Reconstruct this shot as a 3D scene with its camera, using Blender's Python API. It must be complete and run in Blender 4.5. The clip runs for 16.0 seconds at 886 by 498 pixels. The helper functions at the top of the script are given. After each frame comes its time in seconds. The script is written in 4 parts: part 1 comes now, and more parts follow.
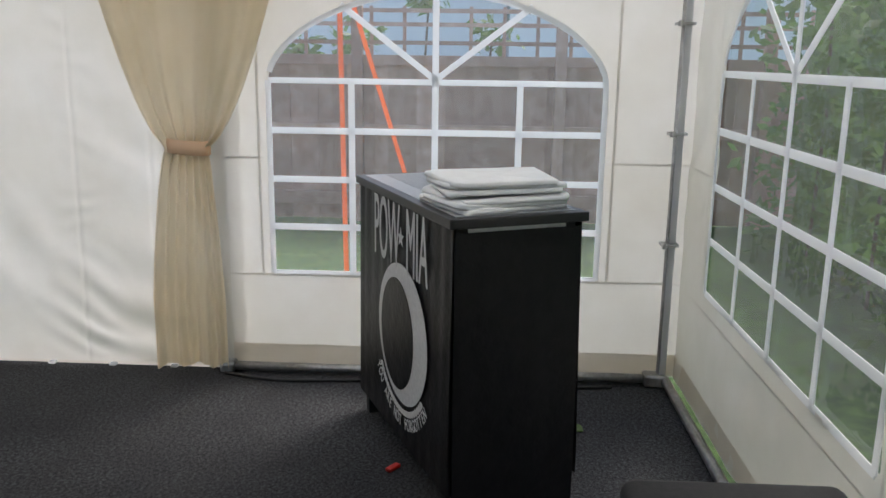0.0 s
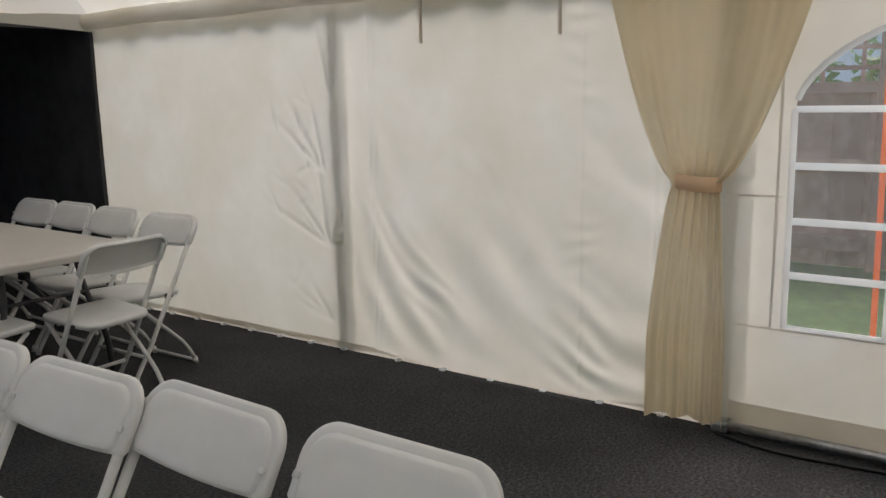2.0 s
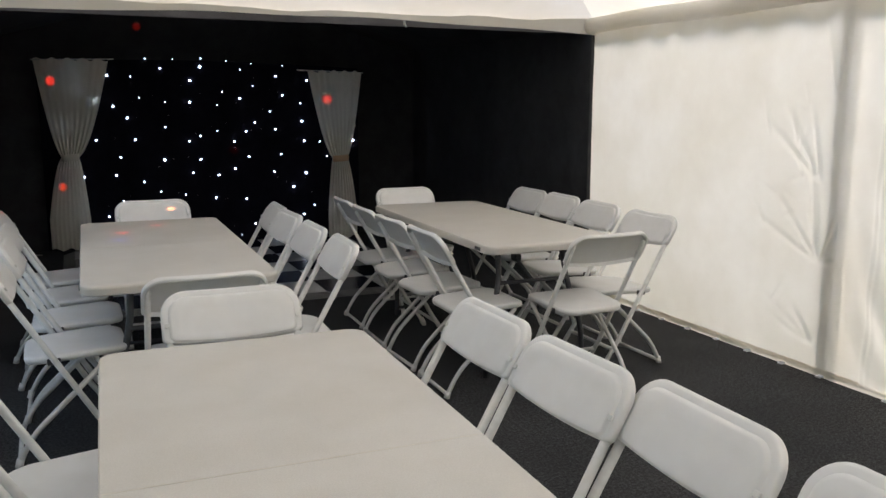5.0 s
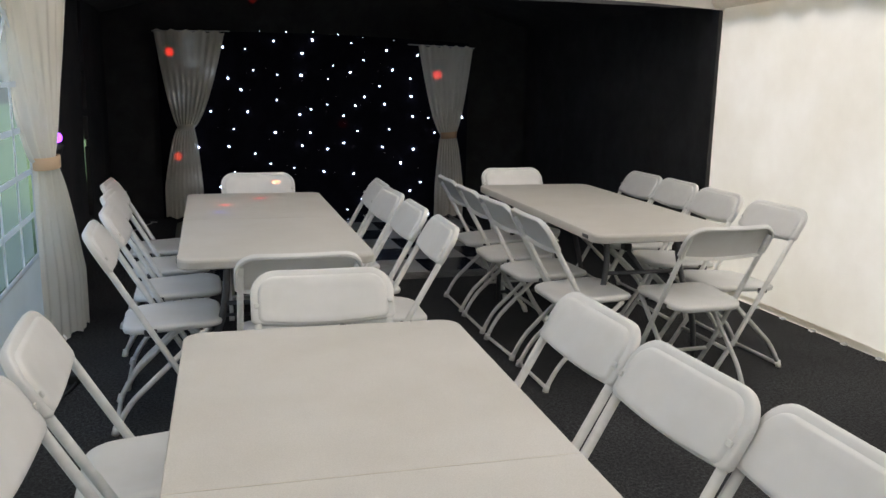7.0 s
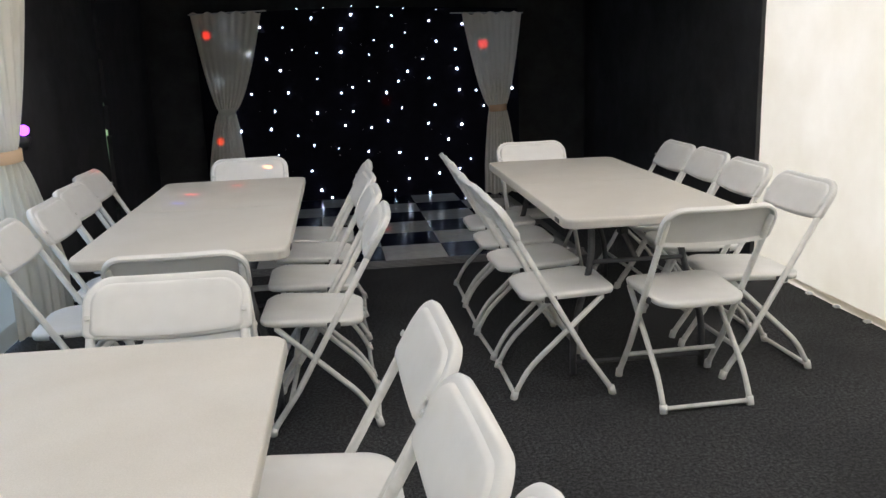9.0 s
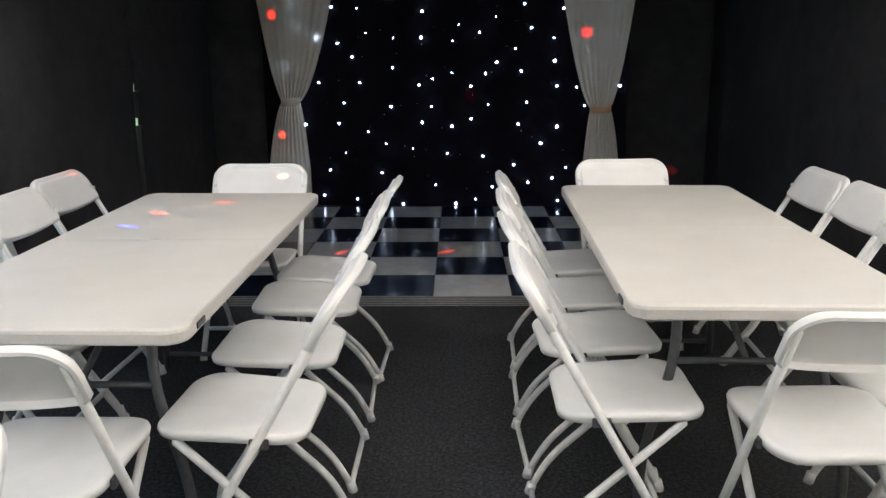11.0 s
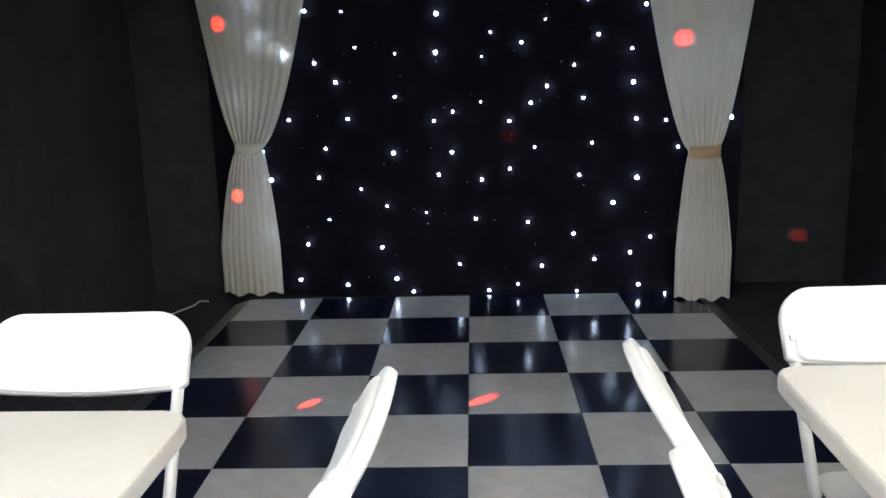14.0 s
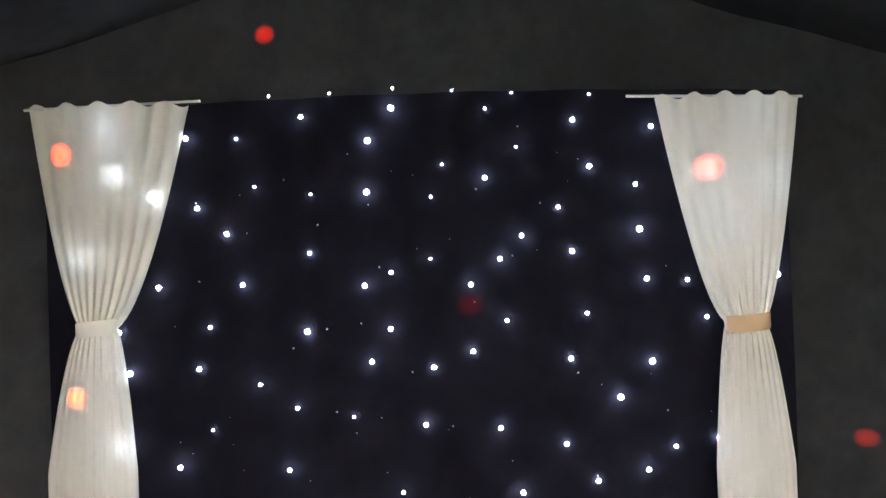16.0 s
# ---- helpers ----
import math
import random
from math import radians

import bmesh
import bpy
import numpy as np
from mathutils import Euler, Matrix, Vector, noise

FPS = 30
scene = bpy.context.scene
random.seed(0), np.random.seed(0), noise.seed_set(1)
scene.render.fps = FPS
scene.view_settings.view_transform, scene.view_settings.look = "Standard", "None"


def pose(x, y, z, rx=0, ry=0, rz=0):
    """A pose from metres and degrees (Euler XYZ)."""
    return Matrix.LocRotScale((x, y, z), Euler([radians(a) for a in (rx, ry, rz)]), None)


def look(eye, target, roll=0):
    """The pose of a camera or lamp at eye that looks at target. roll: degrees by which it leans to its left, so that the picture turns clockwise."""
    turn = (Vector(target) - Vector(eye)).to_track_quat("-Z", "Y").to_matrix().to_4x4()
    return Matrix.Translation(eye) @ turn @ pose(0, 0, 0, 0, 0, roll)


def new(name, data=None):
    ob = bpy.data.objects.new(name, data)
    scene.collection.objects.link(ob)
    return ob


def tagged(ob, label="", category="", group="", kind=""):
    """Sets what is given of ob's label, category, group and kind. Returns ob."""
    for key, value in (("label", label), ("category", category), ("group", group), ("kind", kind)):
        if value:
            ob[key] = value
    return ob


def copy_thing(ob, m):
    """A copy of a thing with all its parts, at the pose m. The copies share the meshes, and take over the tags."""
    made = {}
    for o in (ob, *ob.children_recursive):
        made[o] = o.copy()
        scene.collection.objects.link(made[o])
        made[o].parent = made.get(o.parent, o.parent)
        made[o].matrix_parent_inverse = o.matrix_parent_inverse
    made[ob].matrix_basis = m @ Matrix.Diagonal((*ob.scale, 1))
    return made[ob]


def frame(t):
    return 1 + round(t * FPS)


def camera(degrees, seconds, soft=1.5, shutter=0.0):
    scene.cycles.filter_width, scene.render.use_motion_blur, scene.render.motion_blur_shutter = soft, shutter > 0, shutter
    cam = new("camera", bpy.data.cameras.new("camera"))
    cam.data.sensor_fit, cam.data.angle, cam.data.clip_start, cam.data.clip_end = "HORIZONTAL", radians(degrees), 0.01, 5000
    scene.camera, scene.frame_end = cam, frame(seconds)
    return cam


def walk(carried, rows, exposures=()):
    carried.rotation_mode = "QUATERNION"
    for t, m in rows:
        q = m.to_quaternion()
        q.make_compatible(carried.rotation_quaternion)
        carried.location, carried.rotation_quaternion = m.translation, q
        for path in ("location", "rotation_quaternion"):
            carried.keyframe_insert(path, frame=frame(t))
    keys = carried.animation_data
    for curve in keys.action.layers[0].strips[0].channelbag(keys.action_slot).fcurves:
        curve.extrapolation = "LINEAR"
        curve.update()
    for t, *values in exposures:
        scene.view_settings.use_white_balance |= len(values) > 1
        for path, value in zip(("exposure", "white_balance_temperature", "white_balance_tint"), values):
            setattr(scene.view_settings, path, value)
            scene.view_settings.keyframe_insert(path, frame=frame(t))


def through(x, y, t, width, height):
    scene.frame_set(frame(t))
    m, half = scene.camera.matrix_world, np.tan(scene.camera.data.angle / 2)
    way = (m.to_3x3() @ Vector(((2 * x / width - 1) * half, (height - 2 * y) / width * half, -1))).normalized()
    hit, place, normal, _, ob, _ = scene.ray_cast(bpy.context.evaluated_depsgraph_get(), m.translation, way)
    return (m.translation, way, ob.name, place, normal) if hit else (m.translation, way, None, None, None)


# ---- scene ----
cam = camera(56.1, 16.0)
PATH = [
    (0, (-1.405, -0.839, 1.462), (0.543, -0.747, 1.016), 0.8),
    (0.5, (-1.37, -0.766, 1.452), (0.587, -0.671, 1.054), 1.0),
    (1, (-1.304, -0.746, 1.464), (0.637, -0.487, 1.059), 0.8),
    (1.5, (-1.182, -0.659, 1.44), (0.632, 0.082, 1.041), -0.9),
    (2, (-1.158, -0.629, 1.435), (0.451, 0.503, 1.074), -1.1),
    (2.5, (-1.182, -0.611, 1.44), (0.275, 0.725, 1.139), -0.4),
    (3, (-1.177, -0.59, 1.453), (0.114, 0.91, 1.161), -0.7),
    (3.5, (-1.205, -0.567, 1.441), (-0.049, 1.041, 1.158), 0.1),
    (4, (-1.203, -0.569, 1.453), (-0.181, 1.126, 1.166), 0.2),
    (4.5, (-1.215, -0.542, 1.437), (-0.314, 1.219, 1.139), 0.1),
    (5, (-1.227, -0.529, 1.431), (-0.43, 1.272, 1.084), 0.1),
    (7.5, (-1.064, -0.32, 1.421), (-0.554, 1.57, 1.009), 0.3),
    (8, (-0.863, -0.284, 1.414), (-0.407, 1.615, 0.984), -1.3),
    (10.5, (0.165, 0.642, 1.375), (0.146, 2.583, 0.891), 0.0),
    (11, (0.152, 1.02, 1.372), (0.115, 2.962, 0.895), -0.4),
    (11.5, (0.147, 1.409, 1.347), (0.0, 3.346, 0.87), -0.6),
    (12, (0.135, 1.785, 1.365), (-0.042, 3.721, 0.893), -0.6),
    (12.5, (0.058, 2.163, 1.326), (-0.115, 4.103, 0.871), -2.5),
    (13, (0.069, 2.547, 1.311), (-0.029, 4.486, 0.831), -2.3),
    (13.5, (0.077, 2.857, 1.339), (-0.01, 4.794, 0.845), -1.8),
    (14, (0.049, 3.26, 1.318), (-0.027, 5.215, 0.903), -1.6),
    (14.5, (0.062, 3.671, 1.225), (0.046, 5.668, 1.130), -1.1),
    (15, (0.040, 4.015, 1.125), (0.051, 6.011, 1.175), -0.7),
    (15.5, (0.008, 4.335, 1.115), (0.042, 6.332, 1.170), -0.9),
    (16, (0.016, 4.665, 1.12), (0.097, 6.662, 1.160), -2.0),
]
EXPOSURES = [(0, 1.26, 6150, 10), (1, 1.22, 6250, 10), (2, 0.95, 6650, 10), (3, 0.9, 6700, 9), (4, 1.2, 6600, 8), (5, 1.55, 6600, 10), (8, 1.75, 6550, 10), (10.5, 2.32, 6450, 10), (12.5, 2.55, 6400, 9), (14, 3.38, 6300, 6), (14.5, 4.25, 6250, 4), (15, 4.4, 7050, 9), (15.5, 4.5, 7150, 9), (16, 4.75, 6850, 9)]
walk(cam, [(t, look(eye, target, roll)) for t, eye, target, roll in PATH], EXPOSURES)

# ---- light: an overcast day outside, seen through cloth and windows ----
world = bpy.data.worlds.new("overcast_sky")
scene.world = world
world.use_nodes = True
sky = world.node_tree.nodes.new("ShaderNodeTexSky")
sky.sky_type, sky.sun_disc, sky.sun_elevation, sky.sun_rotation = "NISHITA", False, radians(55), radians(125)
sky.air_density, sky.dust_density = 1.0, 4.0
background = world.node_tree.nodes["Background"]
world.node_tree.links.new(sky.outputs[0], background.inputs[0])
background.inputs[1].default_value = 0.15
sun = new("sun", bpy.data.lights.new("sun", "SUN"))
sun.data.energy, sun.data.angle, sun.data.color = 0.95, radians(25), (1.0, 0.95, 0.88)
sun.matrix_world = look((5.2, -3.7, 9), (0, 0, 0))


# ---- materials ----
def material(name):
    m = bpy.data.materials.new(name)
    m.use_nodes = True
    nt = m.node_tree
    return m, nt, nt.nodes["Principled BSDF"]


def node(nt, kind, **values):
    n = nt.nodes.new(kind)
    for key, value in values.items():
        n.inputs[key.replace("_", " ")].default_value = value
    return n


def grain(nt, scale, low, high, detail=4.0, rough=0.6, coords="Object"):
    """A colour that wanders between two tones with noise of a real size."""
    tc = nt.nodes.new("ShaderNodeTexCoord")
    n = node(nt, "ShaderNodeTexNoise", Scale=scale, Detail=detail, Roughness=rough)
    nt.links.new(tc.outputs[coords], n.inputs["Vector"])
    ramp = nt.nodes.new("ShaderNodeValToRGB")
    ramp.color_ramp.elements[0].position, ramp.color_ramp.elements[1].position = 0.32, 0.68
    ramp.color_ramp.elements[0].color, ramp.color_ramp.elements[1].color = (*low, 1), (*high, 1)
    nt.links.new(n.outputs["Fac"], ramp.inputs["Fac"])
    return ramp.outputs["Color"], n.outputs["Fac"], tc


def mixed(nt, a, b, fac, mode="MULTIPLY"):
    mx = nt.nodes.new("ShaderNodeMix")
    mx.data_type, mx.blend_type = "RGBA", mode
    mx.inputs[0].default_value = fac
    nt.links.new(a, mx.inputs[6])
    nt.links.new(b, mx.inputs[7])
    return mx.outputs[2]


def bumped(nt, height, strength, distance=0.002):
    b = node(nt, "ShaderNodeBump", Strength=strength, Distance=distance)
    nt.links.new(height, b.inputs["Height"])
    return b.outputs["Normal"]


def solid(name, low, high, scale, roughness, metallic=0.0, bump=0.2, bump_scale=None, stain=None, distance=0.002, coat=0.0, gloss=0.5):
    """Grain at one scale, a broad stain at another, and fine relief."""
    m, nt, p = material(name)
    colour, height, _ = grain(nt, scale, low, high)
    if stain:
        broad, _, _ = grain(nt, stain[0], stain[1], (1, 1, 1), 3.0)
        colour = mixed(nt, colour, broad, 1.0)
    nt.links.new(colour, p.inputs["Base Color"])
    p.inputs["Roughness"].default_value, p.inputs["Metallic"].default_value = roughness, metallic
    p.inputs["Coat Weight"].default_value = coat
    p.inputs["Specular IOR Level"].default_value = gloss
    if bump:
        if bump_scale:
            _, height, _ = grain(nt, bump_scale, (0, 0, 0), (1, 1, 1))
        nt.links.new(bumped(nt, height, bump, distance), p.inputs["Normal"])
    return m


def cloth(name, low, high, stain, through, roughness=0.8, bump=0.15, gloss=0.0, weave=900.0):
    """Cloth or coated sheet that lets part of the light through."""
    m, nt, p = material(name)
    colour, _, _ = grain(nt, 3.0, low, high, 5.0)
    broad, _, _ = grain(nt, 0.9, stain, (1, 1, 1), 4.0)
    colour = mixed(nt, colour, broad, 1.0)
    _, height, _ = grain(nt, 55.0, (0, 0, 0), (1, 1, 1), 6.0)
    normal = bumped(nt, height, bump, 0.004)
    p.inputs["Roughness"].default_value = roughness
    p.inputs["Specular IOR Level"].default_value = 0.2 + gloss
    nt.links.new(colour, p.inputs["Base Color"])
    nt.links.new(normal, p.inputs["Normal"])
    tr = nt.nodes.new("ShaderNodeBsdfTranslucent")
    nt.links.new(colour, tr.inputs["Color"])
    nt.links.new(normal, tr.inputs["Normal"])
    mx = nt.nodes.new("ShaderNodeMixShader")
    mx.inputs[0].default_value = through
    nt.links.new(p.outputs[0], mx.inputs[1])
    nt.links.new(tr.outputs[0], mx.inputs[2])
    nt.links.new(mx.outputs[0], nt.nodes["Material Output"].inputs["Surface"])
    return m


def film(name, tint, haze, gloss, ripple):
    """Clear plastic window film: see-through, a little milky, glossy and rippled."""
    m, nt, p = material(name)
    nt.nodes.remove(p)
    clear = nt.nodes.new("ShaderNodeBsdfTransparent")
    clear.inputs[0].default_value = (*tint, 1)
    milky = nt.nodes.new("ShaderNodeBsdfTranslucent")
    milky.inputs[0].default_value = (0.8, 0.82, 0.8, 1)
    shine = nt.nodes.new("ShaderNodeBsdfGlossy")
    shine.inputs["Roughness"].default_value = 0.08
    _, height, _ = grain(nt, ripple, (0, 0, 0), (1, 1, 1), 3.0)
    nt.links.new(bumped(nt, height, 0.6, 0.03), shine.inputs["Normal"])
    first, second = nt.nodes.new("ShaderNodeMixShader"), nt.nodes.new("ShaderNodeMixShader")
    first.inputs[0].default_value, second.inputs[0].default_value = haze, gloss
    for a, b in ((clear.outputs[0], first.inputs[1]), (milky.outputs[0], first.inputs[2]), (first.outputs[0], second.inputs[1]),
                 (shine.outputs[0], second.inputs[2]), (second.outputs[0], nt.nodes["Material Output"].inputs["Surface"])):
        nt.links.new(a, b)
    return m


def glow(name, colour, strength):
    m, nt, p = material(name)
    p.inputs["Base Color"].default_value = (*colour, 1)
    p.inputs["Emission Color"].default_value = (*colour, 1)
    p.inputs["Emission Strength"].default_value = strength
    return m


PVC = cloth("white_tent_cloth", (0.77, 0.75, 0.70), (0.83, 0.815, 0.775), (0.88, 0.86, 0.81), 0.40, 0.5, 0.1, 0.2)
HEM = cloth("grubby_hem_cloth", (0.75, 0.71, 0.64), (0.82, 0.79, 0.73), (0.84, 0.80, 0.74), 0.45, 0.6)
LINING = cloth("roof_lining_cloth", (0.80, 0.78, 0.72), (0.84, 0.82, 0.77), (0.9, 0.88, 0.83), 0.36, 0.8)
VOILE = cloth("cream_voile", (0.80, 0.71, 0.54), (0.85, 0.77, 0.62), (0.92, 0.88, 0.80), 0.55, 0.8)
IVORY = cloth("ivory_curtain", (0.88, 0.84, 0.76), (0.91, 0.88, 0.81), (0.93, 0.91, 0.86), 0.30, 0.75)
TIE = cloth("peach_tie_band", (0.80, 0.56, 0.36), (0.86, 0.64, 0.44), (0.9, 0.85, 0.8), 0.2, 0.6)
BLACKOUT = solid("black_lining_cloth", (0.034, 0.034, 0.037), (0.056, 0.056, 0.060), 8.0, 0.75, bump=0.5, bump_scale=30.0, stain=(1.2, (0.6, 0.6, 0.6)), distance=0.004, gloss=0.35)
STARRY = solid("black_velvet", (0.006, 0.0055, 0.010), (0.010, 0.009, 0.015), 12.0, 0.9, bump=0.4, bump_scale=60.0, gloss=0.1)
CARPET, carpet_nodes, carpet_shader = material("charcoal_cord_carpet")
fibre, fibre_height, _ = grain(carpet_nodes, 75.0, (0.004, 0.004, 0.005), (0.090, 0.093, 0.099), 8.0, 0.85)
fibre.node.color_ramp.elements[0].position, fibre.node.color_ramp.elements[1].position = 0.45, 0.60
worn, _, _ = grain(carpet_nodes, 1.7, (0.5, 0.5, 0.52), (1, 1, 1), 5.0)
carpet_nodes.links.new(mixed(carpet_nodes, fibre, worn, 1.0), carpet_shader.inputs["Base Color"])
carpet_nodes.links.new(bumped(carpet_nodes, fibre_height, 0.9, 0.006), carpet_shader.inputs["Normal"])
carpet_shader.inputs["Roughness"].default_value = 0.95
POLY = solid("white_polypropylene", (0.77, 0.765, 0.75), (0.82, 0.815, 0.80), 6.0, 0.36, bump=0.08, bump_scale=240.0, stain=(5.0, (0.93, 0.92, 0.9)))
PAINT = solid("white_painted_steel", (0.70, 0.70, 0.68), (0.79, 0.79, 0.77), 25.0, 0.35, bump=0.05, stain=(18.0, (0.85, 0.84, 0.82)))
TABLETOP = solid("speckled_white_table_plastic", (0.60, 0.575, 0.53), (0.68, 0.655, 0.61), 320.0, 0.45, bump=0.25, bump_scale=420.0, stain=(3.5, (0.92, 0.91, 0.89)), distance=0.001)
GREY_TUBE = solid("grey_powder_coated_steel", (0.05, 0.05, 0.054), (0.08, 0.08, 0.085), 30.0, 0.45, bump=0.05)
STEEL = solid("galvanised_steel", (0.42, 0.43, 0.44), (0.60, 0.61, 0.62), 40.0, 0.4, 0.85, bump=0.1, stain=(9.0, (0.7, 0.68, 0.64)))
ALU = solid("brushed_aluminium", (0.26, 0.26, 0.26), (0.34, 0.34, 0.34), 60.0, 0.42, 0.9, bump=0.1)
# Blue in the black tile's colour stands in for reflected star light.
TILE_BLACK = solid("glossy_black_tile", (0.006, 0.009, 0.026), (0.010, 0.014, 0.036), 10.0, 0.17, bump=0.06, bump_scale=9.0, distance=0.01)
TILE_WHITE = solid("satin_white_tile", (0.50, 0.50, 0.49), (0.58, 0.58, 0.57), 14.0, 0.2, bump=0.06, bump_scale=9.0, stain=(4.0, (0.9, 0.9, 0.9)), distance=0.01)
BAR_CLOTH = solid("black_satin_cloth", (0.006, 0.006, 0.007), (0.010, 0.010, 0.011), 20.0, 0.42, bump=0.5, bump_scale=14.0, distance=0.01, gloss=0.25)
BAR_TOP = solid("grey_ribbed_bar_top", (0.30, 0.31, 0.32), (0.38, 0.39, 0.40), 90.0, 0.3, bump=0.2)
BAR_EDGE = solid("black_painted_edge", (0.010, 0.010, 0.011), (0.02, 0.02, 0.021), 40.0, 0.4, bump=0.2)
PRINT = solid("white_screen_print", (0.55, 0.55, 0.54), (0.66, 0.66, 0.65), 60.0, 0.6, bump=0.0)
LINEN = solid("white_folded_linen", (0.82, 0.82, 0.81), (0.88, 0.88, 0.87), 20.0, 0.9, bump=0.4, bump_scale=45.0, distance=0.004)
LEATHER = solid("black_cloth_pad", (0.005, 0.005, 0.006), (0.010, 0.010, 0.011), 60.0, 0.95, bump=0.3, bump_scale=150.0)
GLAZING = cloth("white_window_bar_strip", (0.88, 0.89, 0.90), (0.92, 0.93, 0.94), (0.96, 0.96, 0.96), 0.66, 0.45, 0.05, 0.2)
FILM = film("clear_window_film", (0.98, 0.985, 0.985), 0.11, 0.03, 3.0)
FILM_MILKY = film("milky_window_film", (0.96, 0.97, 0.97), 0.30, 0.04, 3.0)
FILM_OLD = film("creased_window_film", (0.94, 0.96, 0.94), 0.10, 0.11, 5.0)
WOOD = solid("weathered_fence_wood", (0.46, 0.29, 0.225), (0.66, 0.47, 0.38), 9.0, 0.85, bump=0.4, bump_scale=45.0, stain=(1.3, (0.7, 0.66, 0.65)))
wood_nodes = WOOD.node_tree
board_tone = wood_nodes.nodes.new("ShaderNodeValToRGB")
board_tone.color_ramp.elements[0].color, board_tone.color_ramp.elements[1].color = (0.62, 0.58, 0.56, 1), (1, 1, 1, 1)
wood_nodes.links.new(wood_nodes.nodes.new("ShaderNodeObjectInfo").outputs["Random"], board_tone.inputs["Fac"])
wood_shader = wood_nodes.nodes["Principled BSDF"]
wood_nodes.links.new(mixed(wood_nodes, wood_shader.inputs["Base Color"].links[0].from_socket, board_tone.outputs["Color"], 1.0), wood_shader.inputs["Base Color"])
GRASS = solid("lawn_blades", (0.016, 0.042, 0.008), (0.085, 0.145, 0.035), 16.0, 0.9, bump=0.6, bump_scale=90.0, stain=(1.1, (0.6, 0.7, 0.5)))
LEAF = cloth("hedge_leaf", (0.08, 0.15, 0.03), (0.19, 0.29, 0.08), (0.7, 0.8, 0.6), 0.52, 0.45, 0.1, 0.3)
BARK = solid("hedge_twig", (0.08, 0.06, 0.04), (0.13, 0.10, 0.07), 20.0, 0.9)
RENDER = solid("pale_blue_rendered_wall", (0.66, 0.73, 0.77), (0.74, 0.80, 0.83), 6.0, 0.9, bump=0.2)
SLATE = solid("slate_roof", (0.09, 0.10, 0.13), (0.15, 0.16, 0.19), 9.0, 0.7)
ORANGE = cloth("orange_ratchet_strap", (0.85, 0.13, 0.02), (0.92, 0.18, 0.03), (0.9, 0.85, 0.8), 0.3, 0.6)
CABLE = solid("black_rubber", (0.012, 0.012, 0.012), (0.02, 0.02, 0.02), 50.0, 0.6, bump=0.0)
RED = solid("red_plastic", (0.5, 0.02, 0.015), (0.6, 0.03, 0.02), 30.0, 0.4, bump=0.0)
LED = glow("white_led", (0.62, 0.75, 1.0), 4.2)
FIBRE = solid("clear_fibre_end", (0.35, 0.36, 0.38), (0.5, 0.5, 0.52), 40.0, 0.2, bump=0.0)
PURPLE = glow("violet_lamp_lens", (0.36, 0.06, 1.0), 1.6)


# ---- mesh helpers ----
def part(name, bm, mat, parent=None, label="", smooth=False):
    me = bpy.data.meshes.new(name)
    bm.to_mesh(me)
    bm.free()
    me.materials.append(mat)
    if smooth:
        for f in me.polygons:
            f.use_smooth = True
    ob = new(name, me)
    ob.parent = parent
    if label:
        ob["label"] = label
    return ob


def thing(name, label, category, group="", kind="", m=None):
    ob = new(name)
    ob.empty_display_size = 0.1
    tagged(ob, label, category, group, kind)
    if m is not None:
        ob.matrix_world = m
    return ob


def brick(bm, x0, x1, y0, y1, z0, z1, bevel=0.0, segments=2):
    got = bmesh.ops.create_cube(bm, size=1, matrix=Matrix.Translation(((x0 + x1) / 2, (y0 + y1) / 2, (z0 + z1) / 2)) @ Matrix.Diagonal((x1 - x0, y1 - y0, z1 - z0, 1)))
    if bevel:
        edges = {e for v in got["verts"] for e in v.link_edges}
        bmesh.ops.bevel(bm, geom=list(edges), offset=bevel, segments=segments, affect="EDGES", profile=0.5)
    return bm


def slab(*size, bevel=0.0, segments=2):
    return brick(bmesh.new(), *size, bevel=bevel, segments=segments)


def tube(points, radius, sides=8):
    """A round bar along a line of points, with closed ends."""
    bm, rings = bmesh.new(), []
    pts = [Vector(p) for p in points]
    for i, p in enumerate(pts):
        way = (pts[min(i + 1, len(pts) - 1)] - pts[max(i - 1, 0)]).normalized()
        side = way.cross(Vector((0.31, 0.17, 0.93))).normalized()
        over = way.cross(side)
        rings.append([bm.verts.new(p + radius * (math.cos(a) * side + math.sin(a) * over)) for a in (2 * math.pi * k / sides for k in range(sides))])
    for a, b in zip(rings, rings[1:]):
        for k in range(sides):
            bm.faces.new((a[k], a[(k + 1) % sides], b[(k + 1) % sides], b[k]))
    bm.faces.new(rings[0][::-1])
    bm.faces.new(rings[-1])
    bmesh.ops.recalc_face_normals(bm, faces=bm.faces)
    return bm


def rounded(corner, samples, r):
    """The points of a polyline with its corners rounded at radius r."""
    pts, out = [Vector(p) for p in corner], []
    for i, p in enumerate(pts):
        if i in (0, len(pts) - 1):
            out.append(p)
            continue
        a, b = (pts[i - 1] - p).normalized(), (pts[i + 1] - p).normalized()
        for k in range(samples + 1):
            t = k / samples
            out.append((p + a * r).lerp(p, t).lerp(p.lerp(p + b * r, t), t))
    return out


def sheet(nu, nv, place):
    """A grid of cloth: place(u, v) gives the point, with u and v from 0 to 1."""
    bm = bmesh.new()
    grid = [[bm.verts.new(place(i / nu, j / nv)) for j in range(nv + 1)] for i in range(nu + 1)]
    for i in range(nu):
        for j in range(nv):
            bm.faces.new((grid[i][j], grid[i + 1][j], grid[i + 1][j + 1], grid[i][j + 1]))
    return bm


